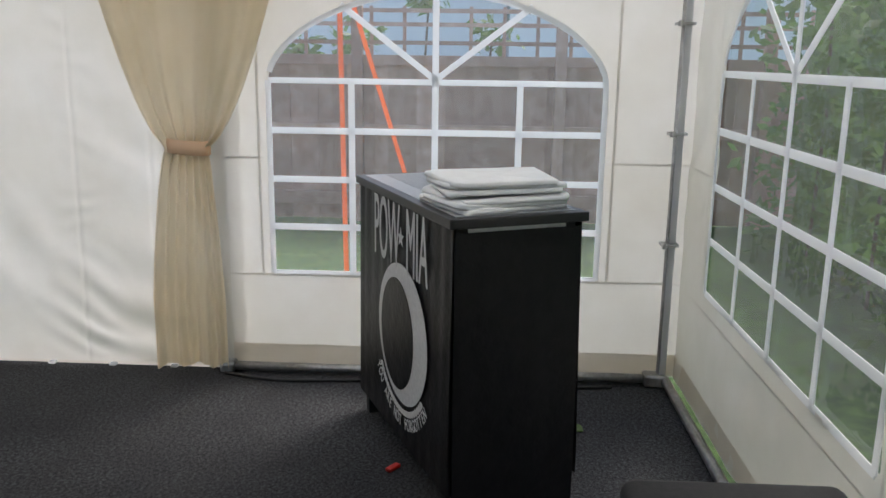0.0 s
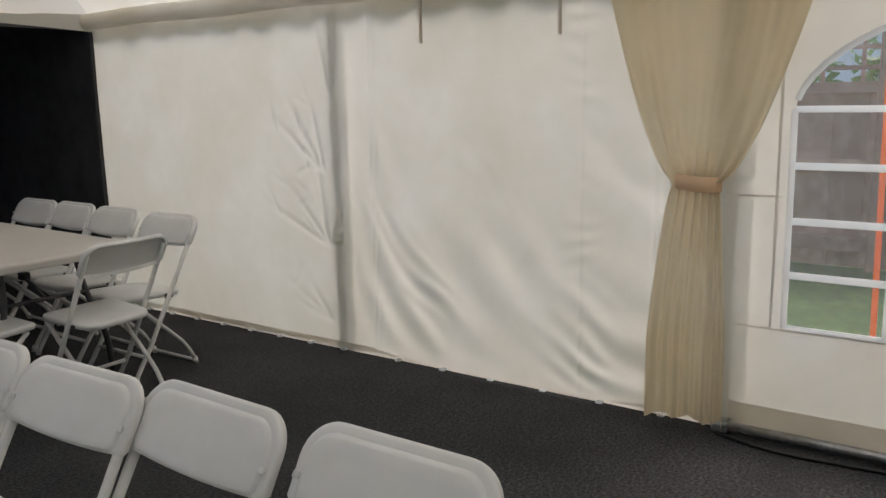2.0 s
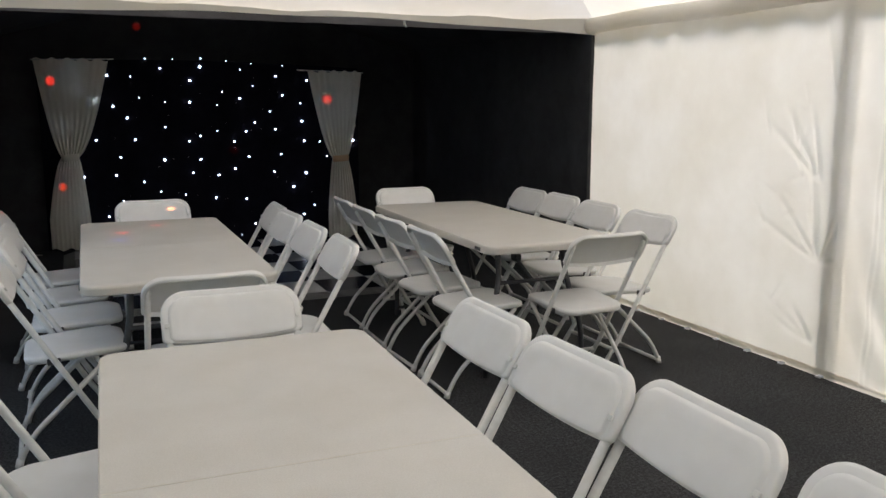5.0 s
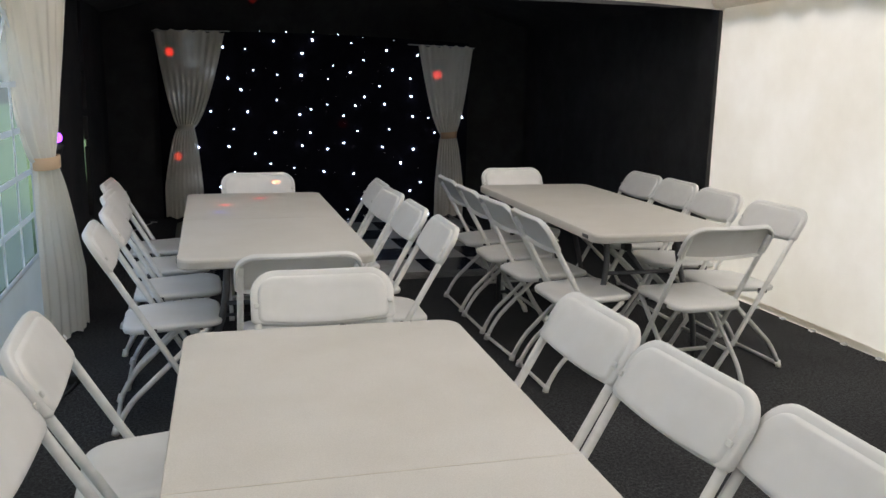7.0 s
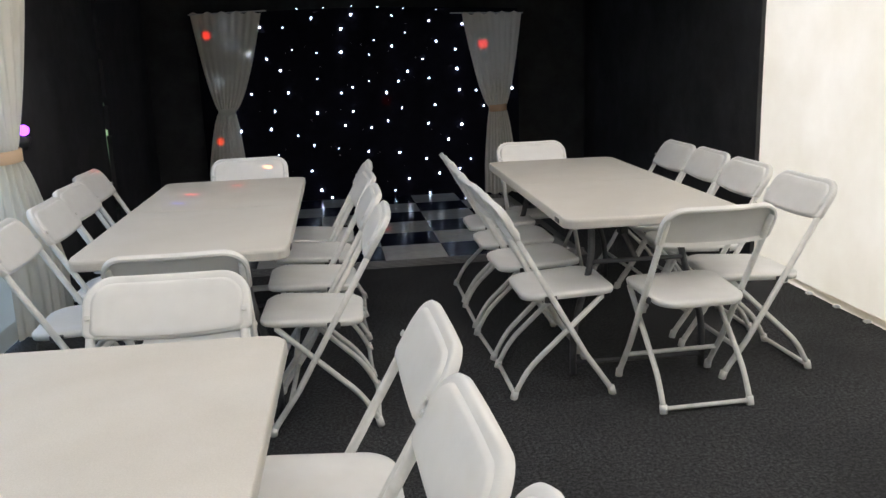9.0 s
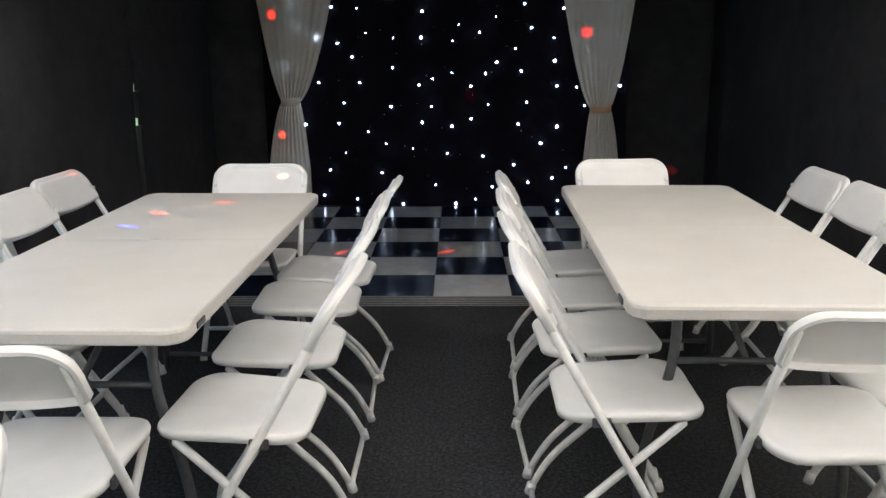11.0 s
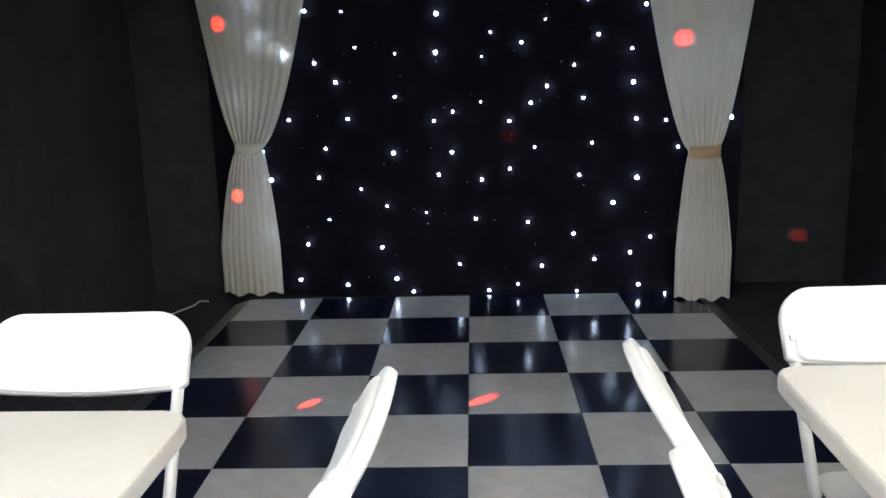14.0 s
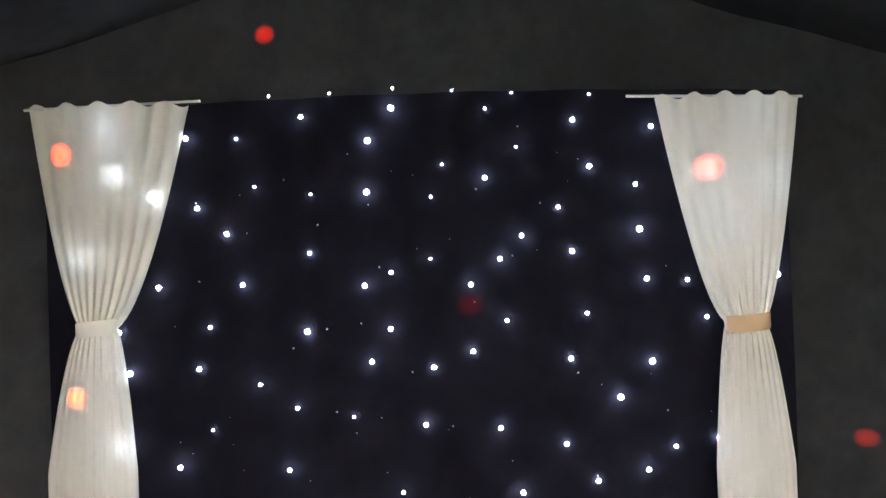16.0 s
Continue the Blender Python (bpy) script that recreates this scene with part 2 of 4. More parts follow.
def outline(half_w, half_d, r, n=6, bulge=0.0):
    """A rounded rectangle as points in x and y; bulge bows its low side out."""
    out = []
    for cx, cy, a0 in ((half_w - r, half_d - r, 0), (-half_w + r, half_d - r, 90), (-half_w + r, -half_d + r, 180), (half_w - r, -half_d + r, 270)):
        for k in range(n + 1):
            a = radians(a0 + 90 * k / n)
            x, y = cx + r * math.cos(a), cy + r * math.sin(a)
            out.append((x, y))
        if a0 == 180 and bulge:
            for k in range(1, 6):
                x = (-half_w + r) + (2 * half_w - 2 * r) * k / 6
                out.append((x, -half_d - bulge * (1 - (x / (half_w - r)) ** 2)))
    return out


def plate(points, layers, bow=None):
    """A solid with one outline, built up of layers (height, shrink); bow(x, y) adds to the height."""
    bm, rings = bmesh.new(), []
    for h, s in layers:
        ring = []
        for x, y in points:
            d = math.hypot(x, y) or 1.0
            x2, y2 = x - s * x / d, y - s * y / d
            ring.append(bm.verts.new((x2, y2, h + (bow(x2, y2) if bow else 0.0))))
        rings.append(ring)
    n = len(points)
    for a, b in zip(rings, rings[1:]):
        for k in range(n):
            bm.faces.new((a[k], a[(k + 1) % n], b[(k + 1) % n], b[k]))
    for ring, h in ((rings[0][::-1], layers[0][0]), (rings[-1], layers[-1][0])):
        centre = bm.verts.new((0, 0, h + (bow(0, 0) if bow else 0.0)))
        for k in range(n):
            bm.faces.new((ring[k], ring[(k + 1) % n], centre))
    bmesh.ops.recalc_face_normals(bm, faces=bm.faces)
    return bm


def turned(bm, m):
    bmesh.ops.transform(bm, matrix=m, verts=bm.verts)
    return bm


# ---- plan ----
EAST, WEST, SOUTH, NORTH = 2.32, -1.98, -1.76, 8.30
SPLIT, RIDGE_X, EAVE = 4.76, 0.17, 1.97
LINING_EAVE, LINING_TOP = 1.84, 2.58
POLES = (-1.68, 0.33, 2.50, 4.77)


# ---- ground, carpet ----
ground = part("ground", sheet(24, 24, lambda u, v: (-40 + 80 * u + 0, -40 + 80 * v, -0.03)), GRASS)
tagged(ground, "green lawn under and around the marquee", "lawn", kind="structure")
carpet = part("floor", slab(WEST - 0.02, EAST + 0.01, SOUTH + 0.02, NORTH + 0.1, -0.02, 0.0), CARPET)
tagged(carpet, "dark charcoal cord carpet laid over the ground", "carpet", kind="structure")


# ---- tent cloth ----
RIDGES = []
for y0, z0, turns in ((2.60, 0.60, (20, 48, 66, 80, 118, 150)), (2.62, 1.02, (38, 60, 84)), (2.60, 0.16, (8, 26, 44)), (2.55, 1.45, (70, 96))):
    for turn in turns:
        a = radians(turn + random.uniform(-6, 6))
        RIDGES.append((y0, z0, math.cos(a), math.sin(a), random.uniform(0.28, 0.75), random.uniform(0.010, 0.019), random.uniform(0.012, 0.020), random.uniform(-0.5, 0.5)))
for k in range(16):
    a = radians(random.choice((40, 62, 130, 150)) + random.uniform(-14, 14))
    RIDGES.append((2.85 + random.uniform(-0.12, 0.16), random.uniform(0.12, 1.45), math.cos(a), math.sin(a), random.uniform(0.12, 0.3), random.uniform(0.005, 0.009), 0.011, random.uniform(-0.6, 0.6)))


def creases(y, z):
    """How far the side cloth stands off its plane: sagging folds and tight creases."""
    d = 0.0
    if 0.33 < y < 2.5:
        a, b = y - 0.33, z
        edge = min(a, 2.17 - a) / 0.25
        r = math.hypot(a + 0.25, (b - 2.35) * 0.95)
        fade = max(0.0, min(1.0, (1.5 - b) / 0.8)) * min(1.0, max(0.0, edge)) * min(1.0, b / 0.12)
        strength = max(0.0, 0.30 + 1.1 * noise.noise((a * 1.2, b * 1.6, 3.0)))
        d += 0.017 * math.sin(r * 25 + 5.5 * noise.noise((a * 1.1, b * 1.1, 8.0))) * fade * strength
        d += 0.008 * math.sin(r * 58 + 7 * noise.noise((a * 2.0, b * 2.0, 5.0))) * fade * max(0.0, noise.noise((a * 2.2, b * 2.2, 9.0)))
        d += 0.03 * math.sin(math.pi * min(1.0, max(0.0, a / 2.17))) * (1 - b / 1.95)
        for seam in (2.28, 2.25, 1.03, 0.68, 0.64):
            d += 0.0035 * math.exp(-((y - seam - 0.004 * noise.noise((z * 3, seam, 0.0))) / 0.008) ** 2)
        near = math.exp(-((y - 1.00) / 0.10) ** 2)
        d += 0.006 * near * math.sin(z * 62 + 5 * noise.noise((y * 5, z * 4, 2.0))) * max(0.0, noise.noise((y * 3, z * 3, 11.0)) + 0.25)
    if 2.5 < y < SPLIT:
        for y0, z0, c, n, long, high, wide, bend in RIDGES:
            along = ((y - y0) * c + (z - z0) * n) / long
            if 0.0 < along < 1.0:
                off = (z - z0) * c - (y - y0) * n - bend * long * 0.25 * along * along
                d += high * math.exp(-(off / (wide * (0.6 + along))) ** 2) * min(1.0, along * 7) * (1 - along)
        d += 0.006 * noise.noise((y * 3, z * 3, 1.0)) + 0.003 * noise.noise((y * 8, z * 6, 1.0)) * max(0.0, 1 - abs(y - 2.9) / 0.5)
    d += 0.004 * noise.noise((y * 2.3, z * 1.7, 7.0)) + 0.0012 * noise.noise((y * 14, z * 9, 2.0))
    return d


def plain_wall(name, at, vertical_axis, lo, hi, top, label, mat=PVC, offset=0.0, ripple=True):
    """A plain wall of cloth between two posts, in the plane x = at or y = at."""
    sign = -1 if at > 0 else 1
    def place(u, v):
        s, z = lo + (hi - lo) * u, 0.02 + (top - 0.02) * v
        d = sign * (creases(s + offset, z) if ripple else 0.006 * noise.noise((s * 2, z * 2, at)))
        return (at + d, s, z) if vertical_axis == "x" else (s, at + d, z)
    wall = part(name, sheet(int((hi - lo) * 110), 130, place), mat, smooth=True)
    tagged(wall, label, "tent wall", kind="structure")
    if mat is PVC:
        hem = lambda u, v: (at + sign * 0.006, lo + (hi - lo) * u, 0.045 * v) if vertical_axis == "x" else (lo + (hi - lo) * u, at + sign * 0.006, 0.045 * v)
        part("hem", sheet(30, 2, lambda u, v: Vector(hem(u, v)) + Vector((sign * 0.004 * noise.noise((u * 9, v, at)),) * 1 + (0, 0) if vertical_axis == "x" else (0, sign * 0.004 * noise.noise((u * 9, v, at)), 0))), HEM, wall, "grubby beige ground hem", True)
    return wall


def tabs(wall, at, lo, hi, step):
    """White plastic tabs that pin the hem to the ground."""
    y = lo
    while y < hi:
        part("hem_tab", slab(at - 0.035, at + 0.01, y - 0.016, y + 0.016, 0.001, 0.012, bevel=0.003), GLAZING, wall)
        y += step


ARCH = 0.38


def window_wall(name, at, axis, lo, hi, top, mid, half, label, glass, pane_label, base=0.48, spring=1.36):
    """A cloth panel with an arched clear window, white glazing bars and a film."""
    inward = -1 if at > 0 else 1
    def to(s, z, d=0.0):
        return Vector((at + inward * d, s, z)) if axis == "x" else Vector((s, at + inward * d, z))
    edge = [(mid - half, base), (mid + half, base), (mid + half, spring)]
    edge += [(mid + half * math.cos(a), spring + ARCH * math.sin(a) ** 1.15) for a in (math.pi * k / 24 for k in range(1, 24))]
    edge += [(mid - half, spring)]
    bm = bmesh.new()
    outer = [bm.verts.new(to(s, z)) for s, z in ((lo, 0.02), (hi, 0.02), (hi, top), (mid, max(top, spring + ARCH + 0.03)), (lo, top))]
    inner = [bm.verts.new(to(s, z)) for s, z in edge]
    edges = [bm.edges.new((ring[k], ring[(k + 1) % len(ring)])) for ring in (outer, inner) for k in range(len(ring))]
    bmesh.ops.triangle_fill(bm, use_beauty=True, edges=edges)
    bad = [f for f in bm.faces if (lambda c: mid - half < (c.y if axis == "x" else c.x) < mid + half and base < c.z < spring)(f.calc_center_median())]
    bmesh.ops.delete(bm, geom=bad, context="FACES_ONLY")
    for _ in range(5):
        bmesh.ops.subdivide_edges(bm, edges=[e for e in bm.edges if e.calc_length() > 0.05], cuts=1, use_grid_fill=False)
        bmesh.ops.triangulate(bm, faces=bm.faces)
    for v in bm.verts:
        s = v.co.y if axis == "x" else v.co.x
        slack = 0.006 * noise.noise((s * 3, v.co.z * 3, at))
        if glass is FILM_OLD:
            slack += 0.022 * (0.35 - abs(noise.noise((s * 2.1 + v.co.z * 1.3, v.co.z * 2.4 - s * 1.6, 2.0)))) + 0.006 * noise.noise((s * 9 + v.co.z * 5, v.co.z * 7, 3.0))
        else:
            slack += 0.003 * noise.noise((s * 7, v.co.z * 10, 1.0))
        v.co += to(0, 0, slack) - to(0, 0, 0)
    wall = part(name, bm, PVC, smooth=True)
    tagged(wall, label, "tent wall", kind="structure")
    part("hem", sheet(30, 2, lambda u, v: to(lo + (hi - lo) * u, 0.03 + 0.10 * v, 0.008 + 0.004 * noise.noise((u * 7, v, at)))), HEM, wall, "grubby beige ground hem", True)
    for z in (0.475, 1.02):
        for a, b in ((lo, mid - half - 0.03), (mid + half + 0.03, hi)) if z > 0.5 else ((lo, hi),):
            part("seam", sheet(8, 1, lambda u, v: to(a + (b - a) * u, z - 0.010 + 0.010 * v, 0.0085 + 0.0012 * v)), PVC, wall)
    for s in (mid - half - 0.05, mid + half + 0.05):
        part("seam", sheet(1, 12, lambda u, v: to(s - 0.006 + 0.012 * u, 0.48 + 1.4 * v, 0.0085 + 0.0012 * u)), PVC, wall)
    def pucker(s, z):
        d = 0.004 * noise.noise((s * 3, z * 3, at * 2)) + 0.0012 * noise.noise((s * 9, z * 7, at))
        if glass is FILM_OLD:
            d += 0.012 * abs(noise.noise((s * 2.6 + z * 1.7, z * 3.6 - s * 2.2, 4.0))) + 0.004 * abs(noise.noise((s * 9 + z * 7, z * 8 - s * 5, 6.0)))
        return d - 0.012
    def dome(s):
        t = min(1.0, abs(s - mid) / half)
        return spring + ARCH * max(0.0, 1 - t * t) ** 0.575
    def glaze(u, v):
        s = mid - half + 2 * half * u
        z = base + (dome(s) - base) * v
        return to(s, z, pucker(s, z))
    clear = part("window_pane", sheet(70, 60, glaze), glass, wall, pane_label, True)
    clear.visible_shadow = False
    def bar(s0, z0, s1, z1, w=0.027, depth=0.0):
        a, b = Vector((s0, z0)), Vector((s1, z1))
        n = Vector((-(b - a).y, (b - a).x)).normalized() * w / 2
        bm = bmesh.new()
        low = [bm.verts.new(to(*p, 0.004 + depth / 2)) for p in (a - n, b - n, b + n, a + n)]
        up = [bm.verts.new(to(*p, 0.0075 + depth)) for p in (a - n, b - n, b + n, a + n)]
        for k in range(4):
            bm.faces.new((low[k], low[(k + 1) % 4], up[(k + 1) % 4], up[k]))
        bm.faces.new(up)
        bm.faces.new(low[::-1])
        bmesh.ops.recalc_face_normals(bm, faces=bm.faces)
        part("glazing_bar", bm, GLAZING, wall)
    for k in range(5):
        z = base + (spring - base) * k / 4
        bar(mid - half, z, mid + half, z, 0.026 if k in (0, 4) else 0.029)
    for k in range(5):
        s = mid - half + 2 * half * k / 4
        bar(s, base, s, spring + (ARCH if k == 2 else 0.0), 0.029 if k % 4 else 0.024, 0.0022)
    for side in (-1, 1):
        bar(mid, spring + 0.01, mid + side * half * 0.56, spring + ARCH * 0.86, depth=0.0012)
    for a, b in zip(edge[3:-1], edge[4:]):
        bar(*a, *b, 0.025, 0.0006)
    return wall


window_wall("wall_east_window", EAST, "x", SOUTH, POLES[1], EAVE, -0.62, 0.745, "white marquee wall with an arched clear window", FILM, "clear film over garden view")
east_a = plain_wall("wall_east_plain", EAST, "x", POLES[1], POLES[2], EAVE, "plain white marquee wall with slack diagonal folds")
tabs(east_a, EAST, 0.62, 2.4, 0.30)
east_b = plain_wall("wall_east_creased", EAST, "x", POLES[2], SPLIT, EAVE, "plain white marquee wall creased beside its post")
tabs(east_b, EAST, 2.52, 4.8, 0.26)
for y in (1.91, 1.135):
    part("hanging_tie", slab(EAST - 0.03, EAST - 0.024, y - 0.008, y + 0.008, 1.70, 1.93), HEM, east_a, "thin beige tie tape")
window_wall("wall_south_window", SOUTH, "y", 0.22, EAST, EAVE, 1.15, 0.76, "white marquee end wall with an old arched window", FILM_OLD, "scuffed, creased clear film", 0.545, 1.42)
plain_wall("wall_south_plain", SOUTH, "y", WEST, 0.22, EAVE, "plain white marquee end wall", ripple=False)
plain_wall("wall_west_plain", WEST, "x", SOUTH, 2.30, EAVE, "plain white marquee side wall", ripple=False)
window_wall("wall_west_window", WEST, "x", 2.30, 4.55, EAVE, 3.56, 0.76, "white marquee wall with an arched window over a lawn", FILM_MILKY, "milky film over lawn")

# black-lined end
def lined(name, place, nu, nv, label, kind="structure"):
    return tagged(part(name, sheet(nu, nv, place), BLACKOUT, smooth=True), label, "tent lining", kind=kind)


BLACK_E, GAP_Y = 2.30, 6.55
pleat = lambda s, z: 0.012 * math.sin(s * 9 + math.sin(z * 2)) * (0.4 + 0.6 * noise.noise((s * 1.3, z * 0.4, 4.0))) + 0.01 * noise.noise((s * 4, z * 2, 9.0))
lined("wall_east_black", lambda u, v: (BLACK_E - pleat(u * 3.35, v * 2), SPLIT + (NORTH + 0.1 - SPLIT) * u, 2.06 * v), 70, 24, "black cloth lining on the marquee side wall")
lined("wall_west_black", lambda u, v: (WEST + pleat(u * 1.7, v * 2), 4.55 + (GAP_Y - 0.006 - 4.55) * u, 2.06 * v), 44, 24, "black cloth lining on the marquee side wall")
lined("wall_west_black_end", lambda u, v: (WEST + pleat(u * 1.5 + 2, v * 2), GAP_Y + 0.006 + (NORTH + 0.1 - GAP_Y) * u, 2.06 * v), 40, 24, "black cloth lining on the marquee side wall")
LACING = (0.0, 0.30, 0.33, 0.865, 0.915, 1.09, 1.15, 1.435, 1.50, 2.06)
for a, b in zip(LACING[0::2], LACING[1::2]):
    tagged(part("lacing_flap", slab(WEST - 0.004, WEST + 0.03, GAP_Y - 0.02, GAP_Y + 0.02, a, b, bevel=0.004), BLACKOUT), "black laced flap between two wall linings", "tent lining", kind="structure")
lined("wall_north_black", lambda u, v: (WEST - 0.15 + (BLACK_E - WEST + 0.3) * u, NORTH - 0.5 * pleat(u * 4.2, v * 2), 2.85 * v), 80, 24, "black cloth lining on the end wall")
for side, x in ((1, BLACK_E), (-1, WEST)):
    def slope(u, v, x=x, side=side):
        sag = 0.05 * math.sin(math.pi * v) * (0.6 + 0.4 * math.cos(u * math.pi * 4)) + 0.015 * noise.noise((u * 6, v * 5, x))
        return (x + side * 0.06 + (RIDGE_X - x - side * 0.06) * v, SPLIT + 0.05 + (NORTH + 0.05 - SPLIT - 0.05) * u, LINING_EAVE + 0.12 + (LINING_TOP - LINING_EAVE) * v - sag)
    lined("ceiling_black", slope, 40, 30, "black cloth roof lining sagging between rafters")
lined("ceiling_black_valance", lambda u, v: (WEST + (EAST - WEST) * u, SPLIT + 0.06, 1.93 + 1.2 * v * (1 - abs(2 * u - 1)) + 0.05 * v), 40, 6, "black cloth gable between the two roof linings")

tagged(part("lining_edge", slab(BLACK_E - 0.008, EAST + 0.02, SPLIT - 0.012, SPLIT + 0.02, 0.0, 2.0, bevel=0.004), BLACKOUT), "black cloth edge where the white wall ends", "tent lining", kind="structure")

# white roof lining, hipped towards the black end
APEX_Z, HIP = 2.95, 2.0
def drape(u, v, s):
    return 0.045 * math.sin(math.pi * v) + 0.022 * abs(math.sin(u * 11 + 3 * v + s + 1.5 * noise.noise((u * 3, v * 2, s)))) * v * (1 - v) * 3 + 0.016 * noise.noise((u * 5, v * 4, s)) + 0.006 * noise.noise((u * 16 + v * 9, v * 5, s)) * (1 - v)
for s, x in ((1, EAST), (2, WEST)):
    def roof(u, v, x=x, s=s):
        end = SPLIT - HIP * v
        return (x + (RIDGE_X - x) * v, SOUTH + (end - SOUTH) * u, EAVE + 0.05 + (APEX_Z - EAVE) * v - drape(u * 3, v, s))
    tagged(part("ceiling_white", sheet(60, 40, roof), LINING, smooth=True), "white cloth roof lining with soft folds", "ceiling", kind="structure")
tagged(part("ceiling_white_hip", sheet(60, 40, lambda u, v: ((WEST + (RIDGE_X - WEST) * v) * (1 - u) + (EAST + (RIDGE_X - EAST) * v) * u, SPLIT - HIP * v, EAVE + 0.05 + (APEX_Z - EAVE) * v - drape(u * 2 + 1, v, 5) - 0.03 * math.sin(math.pi * u) * (1 - v))), LINING, smooth=True), "white cloth roof lining, hipped end with folds", "ceiling", kind="structure")
tagged(part("wall_south_gable", sheet(20, 10, lambda u, v: (WEST + (EAST - WEST) * u, SOUTH + 0.01, EAVE - 0.02 + (0.07 + (APEX_Z - EAVE) * (1 - abs(2 * u - 1))) * v)), PVC), "white cloth gable over the end wall", "tent wall", kind="structure")
beam = thing("trim_eave", "white cloth sleeve round the eave pole", "eave", kind="structure")
part("sleeve", tube([(EAST - 0.05, y, 1.985 + 0.006 * math.sin(y * 5)) for y in [SOUTH + 0.3 * k for k in range(22)] + [SPLIT]], 0.055, 12), LINING, beam, smooth=True)
cross = thing("trim_crossbeam", "white cloth band across the roof where the black lining begins", "roof band", kind="structure")
part("band", sheet(60, 6, lambda u, v: (WEST + (EAST - WEST) * u, SPLIT - 0.02 + 0.01 * math.sin(u * 30), 1.918 + 0.05 * math.sin(math.pi * u) + 0.004 * math.sin(u * 23) + 0.13 * v)), LINING, cross, smooth=True)
part("hook", tube([(0.82, SPLIT - 0.03, 1.96), (0.82, SPLIT - 0.035, 1.93), (0.825, SPLIT - 0.05, 1.922)], 0.008), STEEL, cross, "small steel hook")
valance = thing("valance", "white scalloped valance outside under the eave", "valance", kind="structure")
part("scallops", sheet(160, 3, lambda u, v: (EAST + 0.035, SOUTH + (SPLIT - SOUTH) * u, 2.0 - (0.09 + 0.055 * abs(math.sin(u * 66))) * v)), HEM, valance)

# frame: posts, ground rails, clips
for y in POLES[:4]:
    post = thing("tent_post", "galvanised steel marquee post", "tent post", "marquee posts", "structure")
    x = EAST - 0.055 if y < -1 else EAST + 0.065
    part("pole", tube([(x, y, 0.0), (x, y, 1.97)], 0.021, 12), STEEL, post, smooth=True)
    if 0 < y < 4:
        # Strip added behind the cloth to darken the band where the post's shadow falls.
        part("overlap_shade_strip", sheet(2, 90, lambda u, v: (EAST + 0.012, y + 0.015 + 0.05 * u + 0.010 * noise.noise((v * 14, u * 3, y)) + 0.006 * noise.noise((v * 40, u * 3, y)), 0.03 + 1.9 * v)), HEM, post, "beige second cloth layer at the joint, deepening the post shadow", True)
        part("lap_edge", sheet(2, 120, lambda u, v: (EAST + 0.018, y - 0.075 + 0.085 * u + 0.007 * noise.noise((v * 22, u * 2, y + 3)) + 0.005 * noise.noise((v * 60, u, y + 1)), 0.03 + 1.88 * v)), GLAZING, post, "uneven edge of the lapped cloth", True)
    elif y < 0:
        part("cloth_edge", slab(EAST - 0.08, EAST - 0.072, y - 0.018, y + 0.01, 0.05, 1.95), GLAZING, post, "white cloth edging")
        for z in (1.62, 1.16, 0.67):
            clip = part("clip", slab(EAST - 0.10, EAST - 0.03, y - 0.03, y + 0.045, z - 0.006, z + 0.006, bevel=0.002), STEEL, post, "small steel clip")
            part("clip_bolt", tube([(EAST - 0.105, y + 0.035, z - 0.012), (EAST - 0.105, y + 0.035, z + 0.012)], 0.011), STEEL, clip)
rail = thing("ground_rail", "galvanised steel tube along the foot of the wall", "ground rail", kind="structure")
part("tube", tube([(EAST - 0.06, -1.62, 0.03), (EAST - 0.05, 0.34, 0.03)], 0.022, 10), STEEL, rail, smooth=True)
part("tube", tube([(EAST - 0.07, SOUTH + 0.06, 0.03), (-1.9, SOUTH + 0.06, 0.03)], 0.022, 10), STEEL, rail, smooth=True)
part("elbow", slab(EAST - 0.10, EAST - 0.02, -1.70, -1.60, 0.0, 0.06, bevel=0.012), STEEL, rail)
part("connector", slab(EAST - 0.09, EAST - 0.01, 0.31, 0.38, 0.005, 0.055, bevel=0.012), STEEL, rail)
strap = bmesh.new()
for k in range(90):
    x, y = random.uniform(0.2, 2.18), SOUTH + random.uniform(0.025, 0.05)
    h, lean = random.uniform(0.012, 0.035), Vector((random.uniform(-0.02, 0.02), random.uniform(-0.01, 0.03), 0))
    a, b, c = (strap.verts.new(p) for p in ((x, y, 0.0), (x + 0.006, y, 0.0), Vector((x + 0.003, y, h - 0.01)) + lean))
    strap.faces.new((a, b, c))
tagged(part("grass_tufts", strap, GRASS), "green grass poking up along the ground rail", "grass", kind="stuff")
leaf = part("fallen_leaf", plate(outline(0.035, 0.018, 0.017), [(0.002, 0.0), (0.006, 0.004)], lambda x, y: 4 * x * x), LEAF)
leaf.location = (1.75, -1.25, 0.001)
tagged(leaf, "small green leaf lying on the dark carpet", "leaf")


